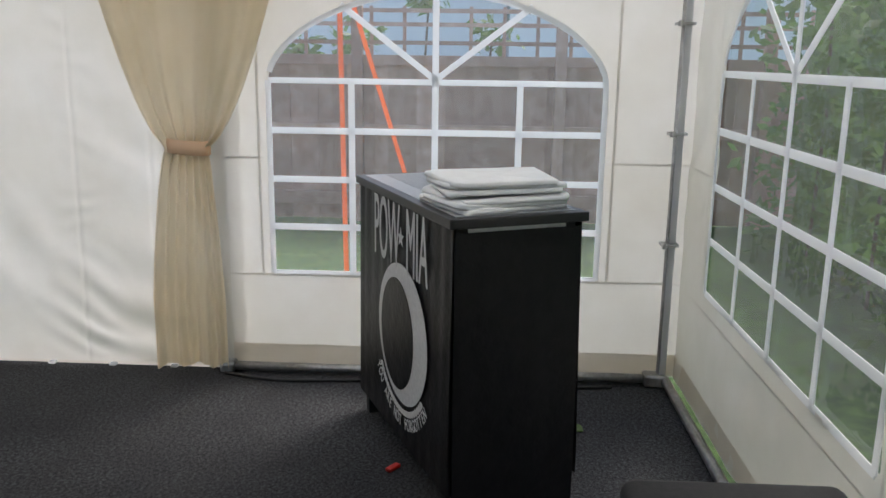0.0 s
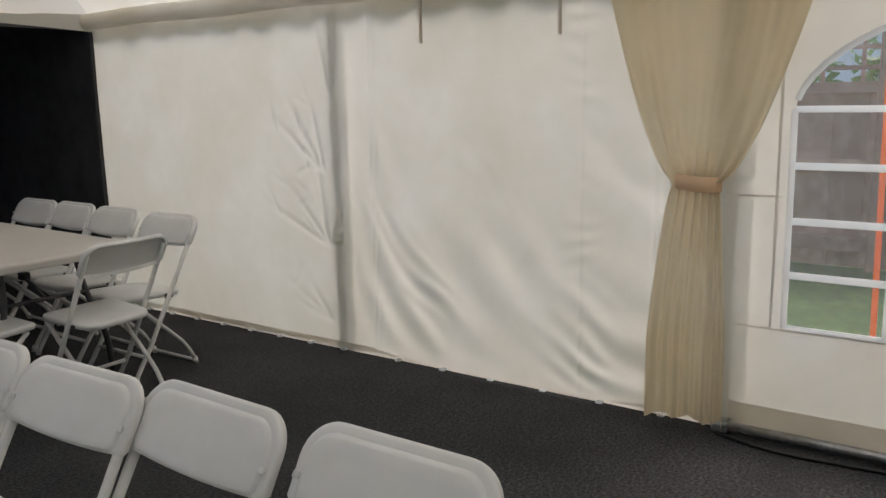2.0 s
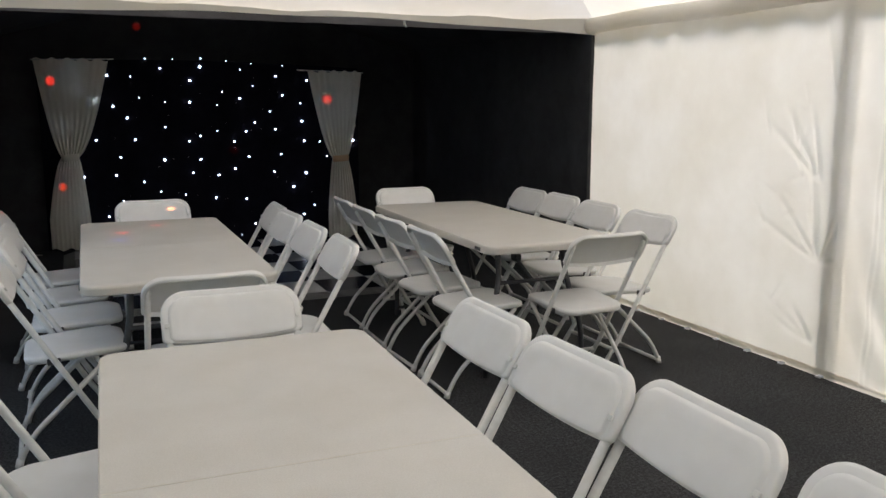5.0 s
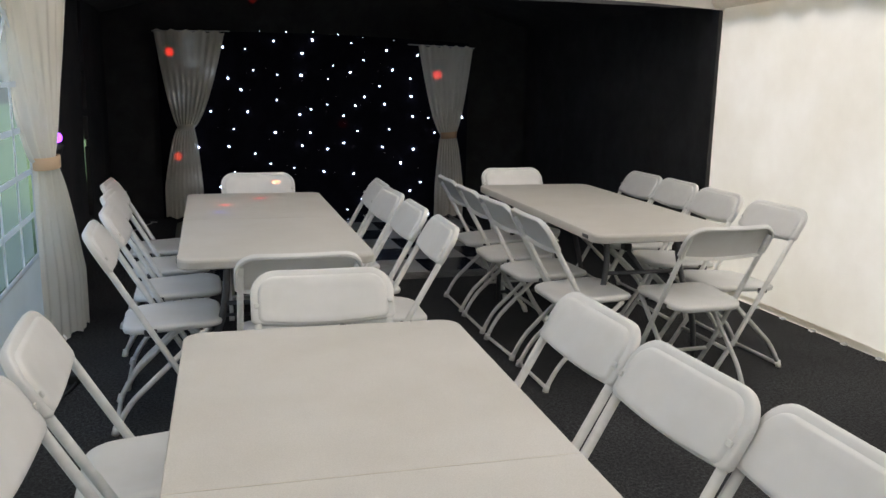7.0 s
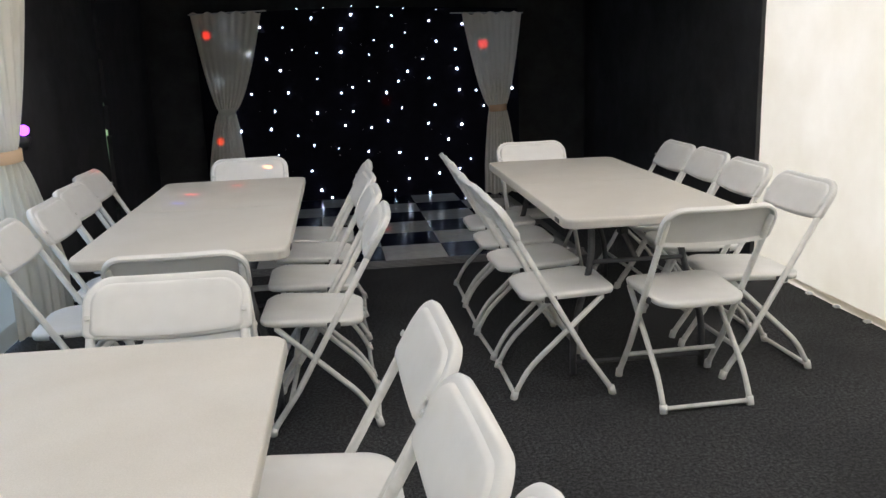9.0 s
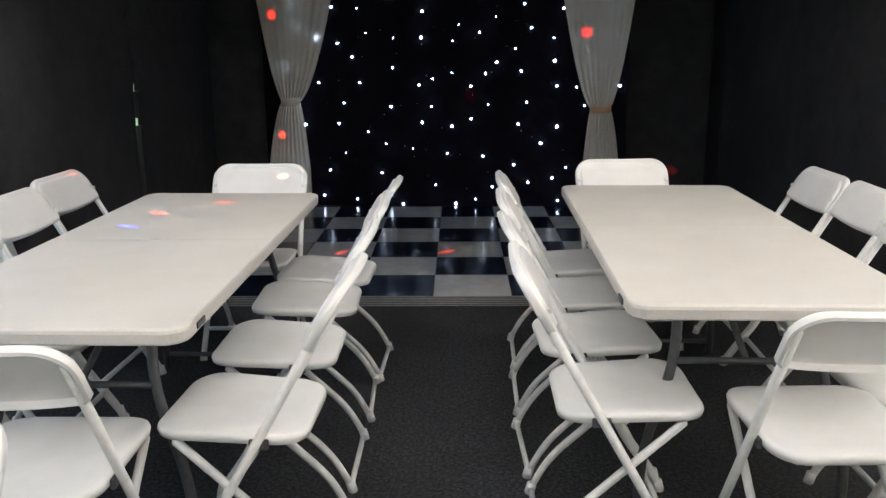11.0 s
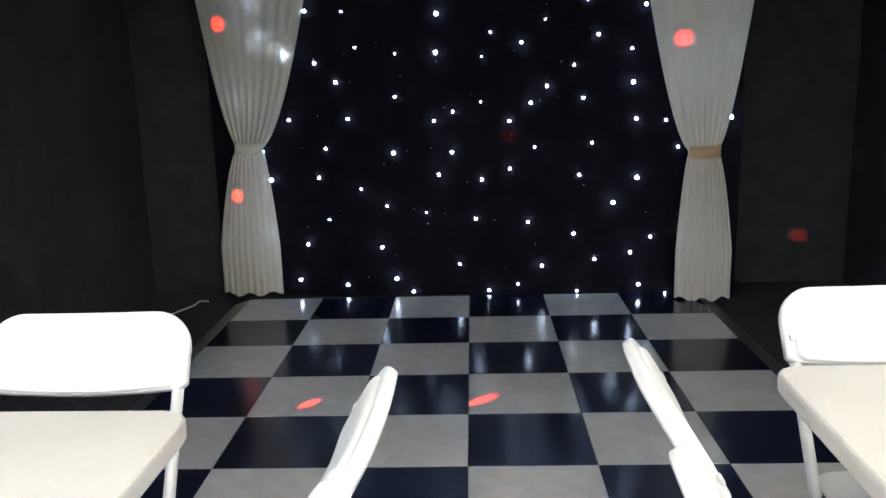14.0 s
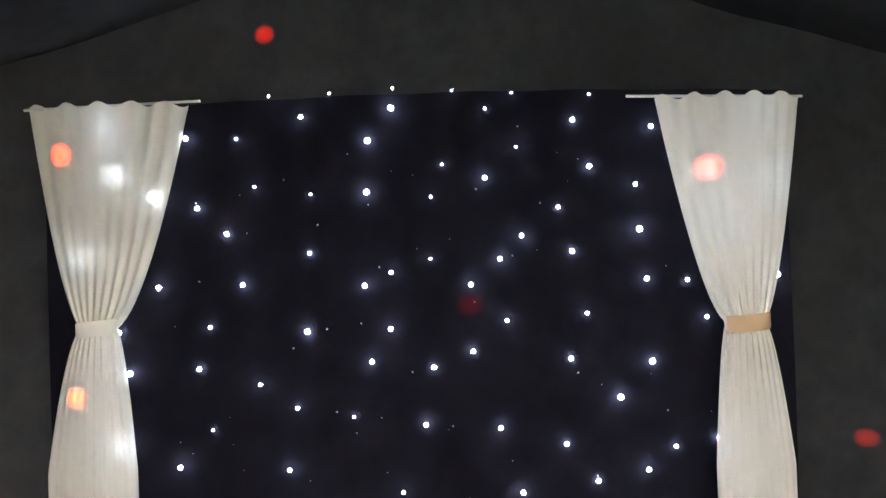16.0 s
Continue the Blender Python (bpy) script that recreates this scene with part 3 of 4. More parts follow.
# ---- curtains ----
def curtain(name, label, along, anchor, top, tie, foot, pleats, mat, group, band_label, depth=0.035):
    """A curtain gathered by a band: (height, low edge, high edge) at the top, the tie and the foot, along one direction."""
    ob = thing(name, label, "curtain", group)
    along, anchor = Vector(along).normalized(), Vector(anchor)
    out = Vector((along.y, -along.x, 0))
    def shape(z):
        if z > tie[0]:
            t = (z - tie[0]) / (top[0] - tie[0])
            t = t ** 0.64
            return tie[1] + (top[1] - tie[1]) * t, tie[2] + (top[2] - tie[2]) * t
        t = min(1.0, (tie[0] - z) / (tie[0] - foot[0]) * 1.5) ** 0.6
        return tie[1] + (foot[1] - tie[1]) * t, tie[2] + (foot[2] - tie[2]) * t
    def place(u, v):
        z = foot[0] + (top[0] - foot[0]) * v
        a, b = shape(z)
        z += (0.012 * math.sin(u * 31) if v > 0.98 else 0.0) + (0.012 * math.sin(u * 17) if v < 0.02 else 0.0)
        w = abs(b - a)
        near = math.exp(-((z - tie[0]) / 0.25) ** 2)
        full = (0.45 + 0.55 * noise.noise((u * 3.0, z * 1.2, 5.0)))
        fold = depth * (0.55 + 0.45 * near) * math.sin(2 * math.pi * pleats * u + 1.2 * noise.noise((u * 4, z * 2, 1.0))) * full * min(1.0, w / 0.2)
        bulge = 0.05 * (1 - (2 * u - 1) ** 2)
        return anchor + along * (a + (b - a) * u) + out * (fold + bulge) + Vector((0, 0, z))
    part("drape", sheet(110, 90, place), mat, ob, smooth=True)
    mid, half = (tie[1] + tie[2]) / 2, abs(tie[2] - tie[1]) / 2 + 0.008
    ring = bmesh.new()
    rows = []
    for h in (-0.032, -0.028, 0.028, 0.032):
        grow = 1.0 if abs(h) < 0.03 else 0.93
        rows.append([ring.verts.new(anchor + along * (mid + half * grow * math.cos(a)) + out * (0.03 + 0.06 * grow * math.sin(a)) + Vector((0, 0, tie[0] + h + 0.006 * math.cos(a)))) for a in (2 * math.pi * k / 28 for k in range(28))])
    for r, q in zip(rows, rows[1:]):
        for k in range(28):
            ring.faces.new((r[k], r[(k + 1) % 28], q[(k + 1) % 28], q[k]))
    part("tie_band", ring, TIE if band_label else mat, ob, band_label, True)
    return ob


curtain("curtain", "cream voile curtain tied in at the waist, beside the window", (0, 1, 0), (EAST - 0.10, 0, 0), (1.99, 0.0, 0.90), (1.065, 0.385, 0.565), (0.03, 0.33, 0.67), 7, VOILE, "curtains on the white walls", "peach satin tie band")
curtain("curtain", "cream voile curtain tied in, next to the black lining", (0.40, 0.92, 0), (-1.90, 4.31, 0), (1.95, -0.42, 0.30), (0.97, -0.12, 0.03), (0.03, -0.12, 0.30), 7, IVORY, "curtains on the white walls", "peach satin tie band", 0.03)
curtain("curtain", "cream voile curtain tied in on the end wall", (-1, 0, 0), (-0.20, SOUTH + 0.08, 0), (1.95, -0.40, 0.40), (1.02, -0.07, 0.07), (0.03, -0.15, 0.15), 7, VOILE, "curtains on the white walls", "peach satin tie band")
STAGE_Y = 7.825
left = curtain("curtain", "ivory curtain tied at the waist beside the star cloth", (1, 0, 0), (0, 8.11, 0), (1.82, -1.515, -0.87), (0.915, -1.328, -1.185), (0.04, -1.475, -1.115), 9, IVORY, "curtains at the star cloth", "", 0.014)
right = curtain("curtain", "ivory curtain with a peach tie band beside the star cloth", (1, 0, 0), (0, STAGE_Y, 0), (1.738, 0.98, 1.545), (0.865, 1.225, 1.375), (0.04, 1.165, 1.475), 9, IVORY, "curtains at the star cloth", "peach tie band", 0.014)
part("rod", tube([(-1.53, 8.10, 1.81), (-0.82, 8.10, 1.83)], 0.006), PAINT, left, "thin white curtain rod")
part("rod", tube([(0.87, STAGE_Y, 1.748), (1.56, STAGE_Y, 1.73)], 0.006), PAINT, right, "thin white curtain rod")

# ---- star cloth ----
STAR_Y = 8.065


def star_y(x):
    return STAR_Y - 0.09 * x


star_cloth = tagged(part("star_cloth", sheet(60, 24, lambda u, v: (-1.50 + 3.03 * u, star_y(-1.50 + 3.03 * u) + 0.012 * math.sin(u * 40 + 2 * math.sin(v * 3)), 0.02 + (1.79 - 0.03 * u + 0.035 * math.sin(math.pi * u)) * v)), STARRY, smooth=True), "black velvet star cloth with many small white lights", "star cloth")
LIT_LOW = [(-1.15, 0.72), (-0.86, 0.73), (-0.15, 0.74), (0.10, 0.71), (0.26, 0.77), (0.65, 0.73), (0.97, 0.71), (-0.61, 0.66), (-0.46, 0.56), (-0.23, 0.52), (-0.81, 0.48), (0.06, 0.48), (0.36, 0.46), (0.84, 0.57), (0.62, 0.39), (1.05, 0.37), (-1.17, 0.43), (-0.95, 0.33), (-0.50, 0.31), (0.94, 0.28), (0.74, 0.24), (-0.04, 0.21), (0.44, 0.20), (1.22, 0.40), (-0.42, 0.12), (-1.01, 0.11), (-0.72, 0.08), (0.30, 0.09), (0.13, 0.05), (-0.32, 0.04), (0.64, 0.05), (0.99, 0.09), (1.14, 0.04)]
LIT_HIGH = [(-0.04, 1.77), (-0.41, 1.75), (0.34, 1.75), (0.69, 1.69), (1.00, 1.65), (-0.89, 1.68), (-0.68, 1.67), (-0.14, 1.64), (0.46, 1.59), (0.16, 1.53), (0.75, 1.50), (1.07, 1.52), (0.33, 1.47), (-0.61, 1.47), (-0.38, 1.43), (-0.15, 1.43), (0.11, 1.40), (-0.85, 1.39), (-0.73, 1.28), (0.62, 1.34), (0.93, 1.42), (0.94, 1.24), (0.47, 1.23), (-0.39, 1.19), (0.10, 1.15), (0.38, 1.14), (0.67, 1.16), (-1.02, 1.07), (-0.67, 1.07), (-0.06, 1.10), (-0.17, 1.05), (0.26, 1.04), (0.96, 1.04), (1.12, 1.03), (-1.19, 0.89), (-0.81, 0.90), (-0.41, 0.87), (-0.07, 0.87), (0.40, 0.89), (0.72, 0.91), (1.19, 0.88)]
VEILED = [(-1.20, 1.72), (-1.17, 1.53), (-1.02, 1.44), (-1.30, 1.20), (1.36, 1.67), (1.17, 1.41), (1.42, 1.40), (1.21, 1.23), (1.46, 1.04)]
EDGE = [(-0.54, 1.84), (-0.29, 1.84), (-0.03, 1.85), (0.21, 1.83), (0.45, 1.81), (0.76, 1.79)]


def fibre_mesh(name, radius, mat):
    bm = bmesh.new()
    bmesh.ops.create_icosphere(bm, subdivisions=2, radius=radius)
    me = bpy.data.meshes.new(name)
    bm.to_mesh(me)
    bm.free()
    me.materials.append(mat)
    return me


def star(me, x, z, size, proud=0.022):
    led = new("led", me)
    led.parent, led.location = star_cloth, (x, star_y(x) - proud, z)
    led.scale = (size, 0.6 * size, size)


lit_mesh, dull_mesh = fibre_mesh("led", 0.0095, LED), fibre_mesh("led", 0.004, FIBRE)
for x, z in LIT_LOW + LIT_HIGH:
    star(lit_mesh, x, z, random.choice((0.6, 0.8, 1.0, 1.0, 1.25)))
for x, z in VEILED:
    star(lit_mesh, x, z, 1.2, 0.05)
for x, z in EDGE:
    star(lit_mesh, x, z, 0.45)
for k in range(60):
    star(dull_mesh, random.uniform(-1.3, 1.3), random.uniform(0.1, 1.72), random.choice((0.5, 0.7, 1.0)))


# ---- dance floor ----
TILE, FRONT, DANCE_Z = 0.4315, 5.385, 0.035
dance = thing("dance_floor", "black and white chequered dance floor of glossy tiles", "dance floor", m=pose(0.013, 0, 0))
part("base", slab(-3 * TILE, 3 * TILE, FRONT, FRONT + 6 * TILE, 0.001, DANCE_Z - 0.006), BAR_EDGE, dance, "black edge under the tiles")
tile_mesh = []
for mat in (TILE_WHITE, TILE_BLACK):
    bm = slab(-TILE / 2 + 0.0012, TILE / 2 - 0.0012, -TILE / 2 + 0.0012, TILE / 2 - 0.0012, -0.005, 0.0, bevel=0.001, segments=1)
    me = bpy.data.meshes.new("tile")
    bm.to_mesh(me)
    bm.free()
    me.materials.append(mat)
    tile_mesh.append(me)
for i in range(6):
    for j in range(6):
        ob = new("tile", tile_mesh[(i + j + 1) % 2])
        ob.parent, ob.location = dance, ((i - 2.5) * TILE, FRONT + (j + 0.5) * TILE, DANCE_Z)
part("edge_ramp", sheet(1, 1, lambda u, v: (-3 * TILE - 0.09 + (6 * TILE + 0.18) * u, FRONT - 0.095 + 0.094 * v, 0.004 + 0.030 * v)), BAR_EDGE, dance, "dark grooves of the edging ramp")
for k in range(6):
    y = FRONT - 0.088 + 0.016 * k
    part("ramp_rib", slab(-3 * TILE - 0.09, 3 * TILE + 0.09, y, y + 0.007, 0.002 + 0.0052 * k, 0.0095 + 0.0052 * k, bevel=0.0015, segments=1), ALU, dance)
for side in (-1, 1):
    part("edge_ramp", sheet(1, 1, lambda u, v: (side * (3 * TILE + 0.095 - 0.094 * v), FRONT + 6 * TILE * u, 0.004 + 0.030 * v)), ALU, dance, "aluminium edging ramp")

# ---- folding tables ----
def folding_table(m, label):
    ob = thing("folding_table", label, "table", "folding tables")
    half_l, half_w, z = 0.915, 0.38, 0.74
    pts = outline(half_w, half_l, 0.055, 6)
    layers = [(z - 0.042, 0.010), (z - 0.036, 0.002), (z - 0.012, 0.0), (z - 0.004, 0.003), (z, 0.010)]
    part("tabletop", plate(pts, layers), TABLETOP, ob, smooth=False)
    part("fold_line", slab(-half_w + 0.004, half_w - 0.004, -0.0011, 0.0011, z - 0.002, z + 0.0004), HEM, ob, "thin dark fold line across the top")
    for s in (-1, 1):
        part("latch", slab(s * half_w - 0.004, s * half_w + 0.003, -half_l + 0.10, -half_l + 0.16, z - 0.032, z - 0.016, bevel=0.001), GREY_TUBE, ob, "dark slot in the table edge")
        part("side_rail", tube([(s * 0.30, -0.72, z - 0.06), (s * 0.30, 0.72, z - 0.06)], 0.012), GREY_TUBE, ob, smooth=True)
        for e in (-1, 1):
            part("leg", tube(rounded([(s * 0.19, e * 0.62, z - 0.05), (s * 0.20, e * 0.67, 0.50), (s * 0.29, e * 0.70, 0.22), (s * 0.29, e * 0.70, 0.008)], 5, 0.10), 0.015), GREY_TUBE, ob, smooth=True)
    for e in (-1, 1):
        part("cross_bar", tube([(-0.20, e * 0.63, 0.655), (0.20, e * 0.63, 0.655)], 0.011), GREY_TUBE, ob, smooth=True)
        part("foot_bar", tube([(-0.29, e * 0.70, 0.06), (0.29, e * 0.70, 0.06)], 0.010), GREY_TUBE, ob, smooth=True)
        part("brace", tube([(0, e * 0.66, 0.50), (0, e * 0.25, z - 0.06)], 0.010), GREY_TUBE, ob, smooth=True)
        part("brace_joint", slab(-0.02, 0.02, e * 0.47 - 0.03, e * 0.47 + 0.03, 0.57, 0.61, bevel=0.008), BAR_EDGE, ob, "black plastic joint")
        part("leg_bar", tube([(-0.20, e * 0.67, 0.50), (0.20, e * 0.67, 0.50)], 0.010), GREY_TUBE, ob, smooth=True)
    ob.matrix_world = m
    return ob


table = folding_table(pose(-0.851, 3.737, 0, 0, 0, -0.7), "off-white plastic folding table with chairs round it")
folding_table(pose(0.982, 3.908, 0, 0, 0, -1.4), "off-white plastic folding table near the plain wall")
folding_table(pose(-0.850, 0.973, 0, 0, 0, -1.7), "off-white plastic folding table with a visible fold line")


# ---- folding chairs ----
def shell(half, top, low):
    """A moulded backrest: hollow behind, a stepped rim in front, square below and rounded above."""
    def ring(inset, foot):
        w, t, b, r = half - inset, top - inset, low + foot, max(0.02, 0.082 - inset)
        pts = [(w - r + r * math.cos(a), t - r + r * math.sin(a)) for a in (math.pi / 2 * k / 8 for k in range(9))]
        pts += [(-(w - r) * (2 * k / 8 - 1) * -1 * -1, t) for k in range(1, 8)]
        pts += [(-w + r + r * math.cos(a), t - r + r * math.sin(a)) for a in (math.pi / 2 * (1 + k / 8) for k in range(9))]
        pts += [(-w, b + 0.012), (-w + 0.012, b)]
        pts += [((w - 0.012) * (2 * k / 10 - 1), b - 0.010 * (1 - (2 * k / 10 - 1) ** 2)) for k in range(1, 10)]
        pts += [(w - 0.012, b), (w, b + 0.012)]
        return pts
    steps = [(0.004, 0.060, 0.012), (0.002, 0.020, 0.004), (-0.018, 0.013, 0.003), (-0.021, 0.008, 0.001), (-0.017, 0.001, 0.0), (-0.008, 0.0, 0.0),
             (0.003, 0.0, 0.0), (0.008, 0.004, 0.001), (0.010, 0.010, 0.002), (0.010, 0.022, 0.003), (0.018, 0.027, 0.004), (0.021, 0.034, 0.008), (0.021, 0.060, 0.02)]
    bm = bmesh.new()
    rings = [[bm.verts.new((x, y, 0.85 * h + 0.16 * x * x)) for x, y in ring(i, f)] for h, i, f in steps]
    n = len(rings[0])
    for a, b in zip(rings, rings[1:]):
        for k in range(n):
            bm.faces.new((a[k], a[(k + 1) % n], b[(k + 1) % n], b[k]))
    for edge in (rings[0][::-1], rings[-1]):
        flat = bm.faces.new(edge)
        bmesh.ops.triangulate(bm, faces=[flat])
    bmesh.ops.recalc_face_normals(bm, faces=bm.faces)
    for e in bm.edges:
        e.smooth = e.calc_face_angle(0.0) < 0.9
    return bm


def folding_chair():
    """Faces +y; the origin lies on the floor between the feet."""
    ob = thing("folding_chair", "white plastic folding chair with a white steel frame", "chair", "folding chairs")
    back_y, back_z = -0.268, 0.81
    foot_y = 0.205
    tilt = math.atan2(back_y - foot_y, back_z)
    seat_pts = [(x * (1.0 - 0.05 * (1 if y < 0 else 0)), y) for x, y in outline(0.197, 0.195, 0.085, 7)]
    dish = lambda x, y: -0.006 * (1 - (x / 0.2) ** 2) + 0.012 * (y / 0.2) - 0.010 * max(0.0, y / 0.2) ** 3
    seat = part("seat", turned(plate(seat_pts, [(-0.030, 0.016), (-0.026, 0.004), (-0.012, 0.0), (-0.004, 0.003), (0.0, 0.013), (-0.001, 0.06), (-0.004, 0.12)], dish), pose(0, 0.035, 0.447)), POLY, ob, smooth=True)
    lean = Matrix.Translation((0, back_y + 0.039, 0.744)) @ Matrix(((1, 0, 0, 0), (0, -0.504, 0.864, 0), (0, 0.864, 0.504, 0), (0, 0, 0, 1)))
    part("backrest", turned(shell(0.226, 0.088, -0.084), lean), POLY, ob, smooth=True)
    for s in (-1, 1):
        x = s * 0.205
        front = part("front_leg", tube([(x, back_y + 0.027, back_z - 0.040), (x, foot_y - 0.11, 0.175), (x, foot_y - 0.02, 0.045), (x, foot_y, 0.008)], 0.0125, 8), PAINT, ob, smooth=True)
        part("foot_cap", tube([(x, foot_y - 0.008, 0.035), (x, foot_y + 0.001, 0.0)], 0.016), POLY, front, smooth=True)
        r = s * 0.180
        rear = part("rear_leg", tube(rounded([(r, 0.165, 0.418), (r, -0.145, 0.125), (r, -0.205, 0.012)], 5, 0.06), 0.0115, 8), PAINT, ob, smooth=True)
        part("foot_cap", tube([(r, -0.197, 0.034), (r, -0.206, 0.0)], 0.0155), POLY, rear, smooth=True)
        part("hinge", slab(s * 0.192 - 0.006, s * 0.192 + 0.006, -0.075, -0.025, 0.405, 0.432, bevel=0.004), GREY_TUBE, ob, "small dark hinge plate")
        bracket = turned(slab(-0.008, 0.008, -0.007, 0.007, 0.0, 0.006, bevel=0.002), lean @ pose(s * 0.209, -0.030, 0.013 + 0.16 * 0.209 ** 2))
        part("rivet", bracket, PAINT, ob)
    part("front_bar", tube([(-0.205, foot_y - 0.075, 0.125), (0.205, foot_y - 0.075, 0.125)], 0.010), PAINT, ob, smooth=True)
    part("rear_bar", tube([(-0.180, -0.200, 0.018), (0.180, -0.200, 0.018)], 0.0095), PAINT, ob, smooth=True)
    part("seat_bar", tube([(-0.185, 0.163, 0.415), (0.185, 0.163, 0.415)], 0.009), PAINT, ob, smooth=True)
    return ob


chair = folding_chair()
SEATS = [(-0.385, 3.08, 90), (-0.39, 3.57, 90), (-0.385, 4.07, 90), (-0.375, 4.47, 90)] + [(-1.315, 3.175, -90), (-1.30, 3.67, -90), (-1.34, 4.16, -90), (-1.38, 4.66, -92)]
SEATS += [(0.58, 3.20, -90), (0.575, 3.67, -90), (0.585, 4.13, -90), (0.595, 4.59, -90)] + [(1.475, 3.25, 90), (1.49, 3.78, 90), (1.525, 4.265, 90), (1.52, 4.67, 90)]
SEATS += [(-0.785, 4.725, 180), (-0.815, 2.765, 0), (-0.781, 1.966, 180), (0.967, 4.84, 180), (1.08, 2.97, 0)]
SEATS += [(-0.355, 1.63, 90), (-0.355, 1.15, 90), (-0.32, 0.745, 90), (-0.30, 0.255, 89)] + [(-1.31, y, -90) for y in (1.75, 1.25, 0.75)]
first = True
for x, y, turn in SEATS:
    m = pose(x + random.uniform(-0.008, 0.008), y, 0, 0, 0, turn + random.uniform(-2.5, 2.5))
    if first:
        chair.matrix_world, first = m, False
    else:
        copy_thing(chair, m)

# ---- bar with printed cloth ----
BAR = pose(1.0, -0.757, 0, 0, 0, 24.5)
bar = thing("portable_bar", "portable bar draped in black cloth with white print", "bar", m=BAR)
L, D, H = 0.97, 0.43, 1.005
part("worktop", slab(-0.02, L + 0.02, -D - 0.02, 0.02, H - 0.032, H - 0.001, bevel=0.004), BAR_EDGE, bar, "black edged top board")
panel = part("top_panel", slab(0.012, L - 0.012, -D + 0.012, -0.012, H - 0.004, H + 0.0015, bevel=0.001), BAR_TOP, bar, "grey ribbed metal panel")
for k in range(28):
    part("rib", slab(0.02, L - 0.02, -D + 0.018 + 0.0117 * k, -D + 0.0235 + 0.0117 * k, H + 0.0012, H + 0.0032), BAR_TOP, panel)
for x in (0.03, L - 0.03):
    for y in (-0.03, -D + 0.03):
        part("leg", slab(x - 0.02, x + 0.02, y - 0.02, y + 0.02, 0.0, H - 0.03, bevel=0.003), BAR_EDGE, bar)
part("end_panel", slab(0.004, 0.010, -D + 0.05, -0.05, H - 0.12, H - 0.032), PAINT, bar, "white panel showing above the end drape")
part("front_rail", slab(0.03, L - 0.03, -0.03, -0.012, H - 0.08, H - 0.03), BAR_EDGE, bar)


def skirt(path_len, to, top, foot, seed, gather=0.5):
    def place(u, v):
        s, z = path_len * u, foot + (top - foot) * v
        fold = 0.006 * math.sin(s * 70 + 2 * noise.noise((s * 5, seed, 0))) * (0.25 + 0.75 * v ** 3) * gather
        fold += 0.012 * noise.noise((s * 3.5, z * 1.3, seed)) * (1 - 0.6 * v) + 0.02 * (1 - v)
        return to(s, fold, z)
    return sheet(110, 70, place)


front = part("front_cloth", skirt(L + 0.01, lambda s, d, z: (L - s, 0.006 + d * 0.35, z), H - 0.035, 0.10, 1.0, 0.9), BAR_CLOTH, bar, "black cloth printed in white", True)
part("end_cloth", skirt(D, lambda s, d, z: (-0.006 - d, -s, z), H - 0.046, 0.015, 2.0, 0.12), BAR_CLOTH, bar, "black cloth end drape", True)
part("end_cloth", skirt(D, lambda s, d, z: (L + 0.006 + d, -D + s, z), H - 0.035, 0.10, 3.0, 0.5), BAR_CLOTH, bar, "black cloth end drape", True)
part("back_cloth", skirt(L, lambda s, d, z: (s, -D - 0.006 - d, z), H - 0.035, 0.10, 4.0), BAR_CLOTH, bar, "black cloth back drape", True)
PRINT_Y = 0.020


def lettering(body, x, z, size_x, size_z, turn=0.0, parent=front):
    """Flat white letters on the front cloth, read from the outside."""
    cu = bpy.data.curves.new("lettering", "FONT")
    cu.body, cu.align_x, cu.align_y, cu.extrude = body, "CENTER", "CENTER", 0.0008
    ob = new("lettering", cu)
    me = bpy.data.meshes.new_from_object(ob)
    bpy.data.objects.remove(ob)
    me.materials.append(PRINT)
    made = new("lettering", me)
    made.parent = parent
    made.matrix_basis = Matrix.Translation((x, PRINT_Y, z)) @ Matrix.Rotation(math.pi, 4, "Z") @ Matrix.Rotation(math.pi / 2, 4, "X") @ Matrix.Rotation(turn, 4, "Z") @ Matrix.Diagonal((size_x, size_z, 1, 1))
    return made


CX = 0.43
lettering("POW", CX + 0.16, 0.845, 0.126, 0.33)
lettering("MIA", CX - 0.16, 0.845, 0.126, 0.33)


def flat_shape(name, points, mat, depth, parent, label=""):
    bm = bmesh.new()
    bm.faces.new([bm.verts.new((x, depth, z)) for x, z in points])
    got = bmesh.ops.extrude_face_region(bm, geom=bm.faces[:])
    bmesh.ops.translate(bm, vec=(0, 0.0015, 0), verts=[v for v in got["geom"] if isinstance(v, bmesh.types.BMVert)])
    bmesh.ops.recalc_face_normals(bm, faces=bm.faces)
    return part(name, bm, mat, parent, label)


def ellipse(cx, cz, rx, rz, n=40):
    return [(cx + rx * math.cos(2 * math.pi * k / n), cz + rz * math.sin(2 * math.pi * k / n)) for k in range(n)]


flat_shape("star", [(CX + r * math.sin(math.pi * k / 5), 0.86 + r * math.cos(math.pi * k / 5)) for k, r in ((k, 0.036 if k % 2 == 0 else 0.014) for k in range(10))], PRINT, PRINT_Y - 0.001, front, "white star")
flat_shape("disc", ellipse(CX, 0.51, 0.26, 0.255), PRINT, PRINT_Y - 0.004, front, "large white disc")
flat_shape("dark_shape", ellipse(CX + 0.045, 0.50, 0.175, 0.205), BAR_CLOTH, PRINT_Y - 0.001, front, "plain black shape on the disc")
words = "YOU ARE NOT FORGOTTEN"
for k, ch in enumerate(words):
    if ch != " ":
        a = radians(-90 + 52 * (2 * k / (len(words) - 1) - 1))
        lettering(ch, CX - 0.32 * math.cos(a), 0.51 + 0.325 * math.sin(a), 0.040, 0.062, a + math.pi / 2)
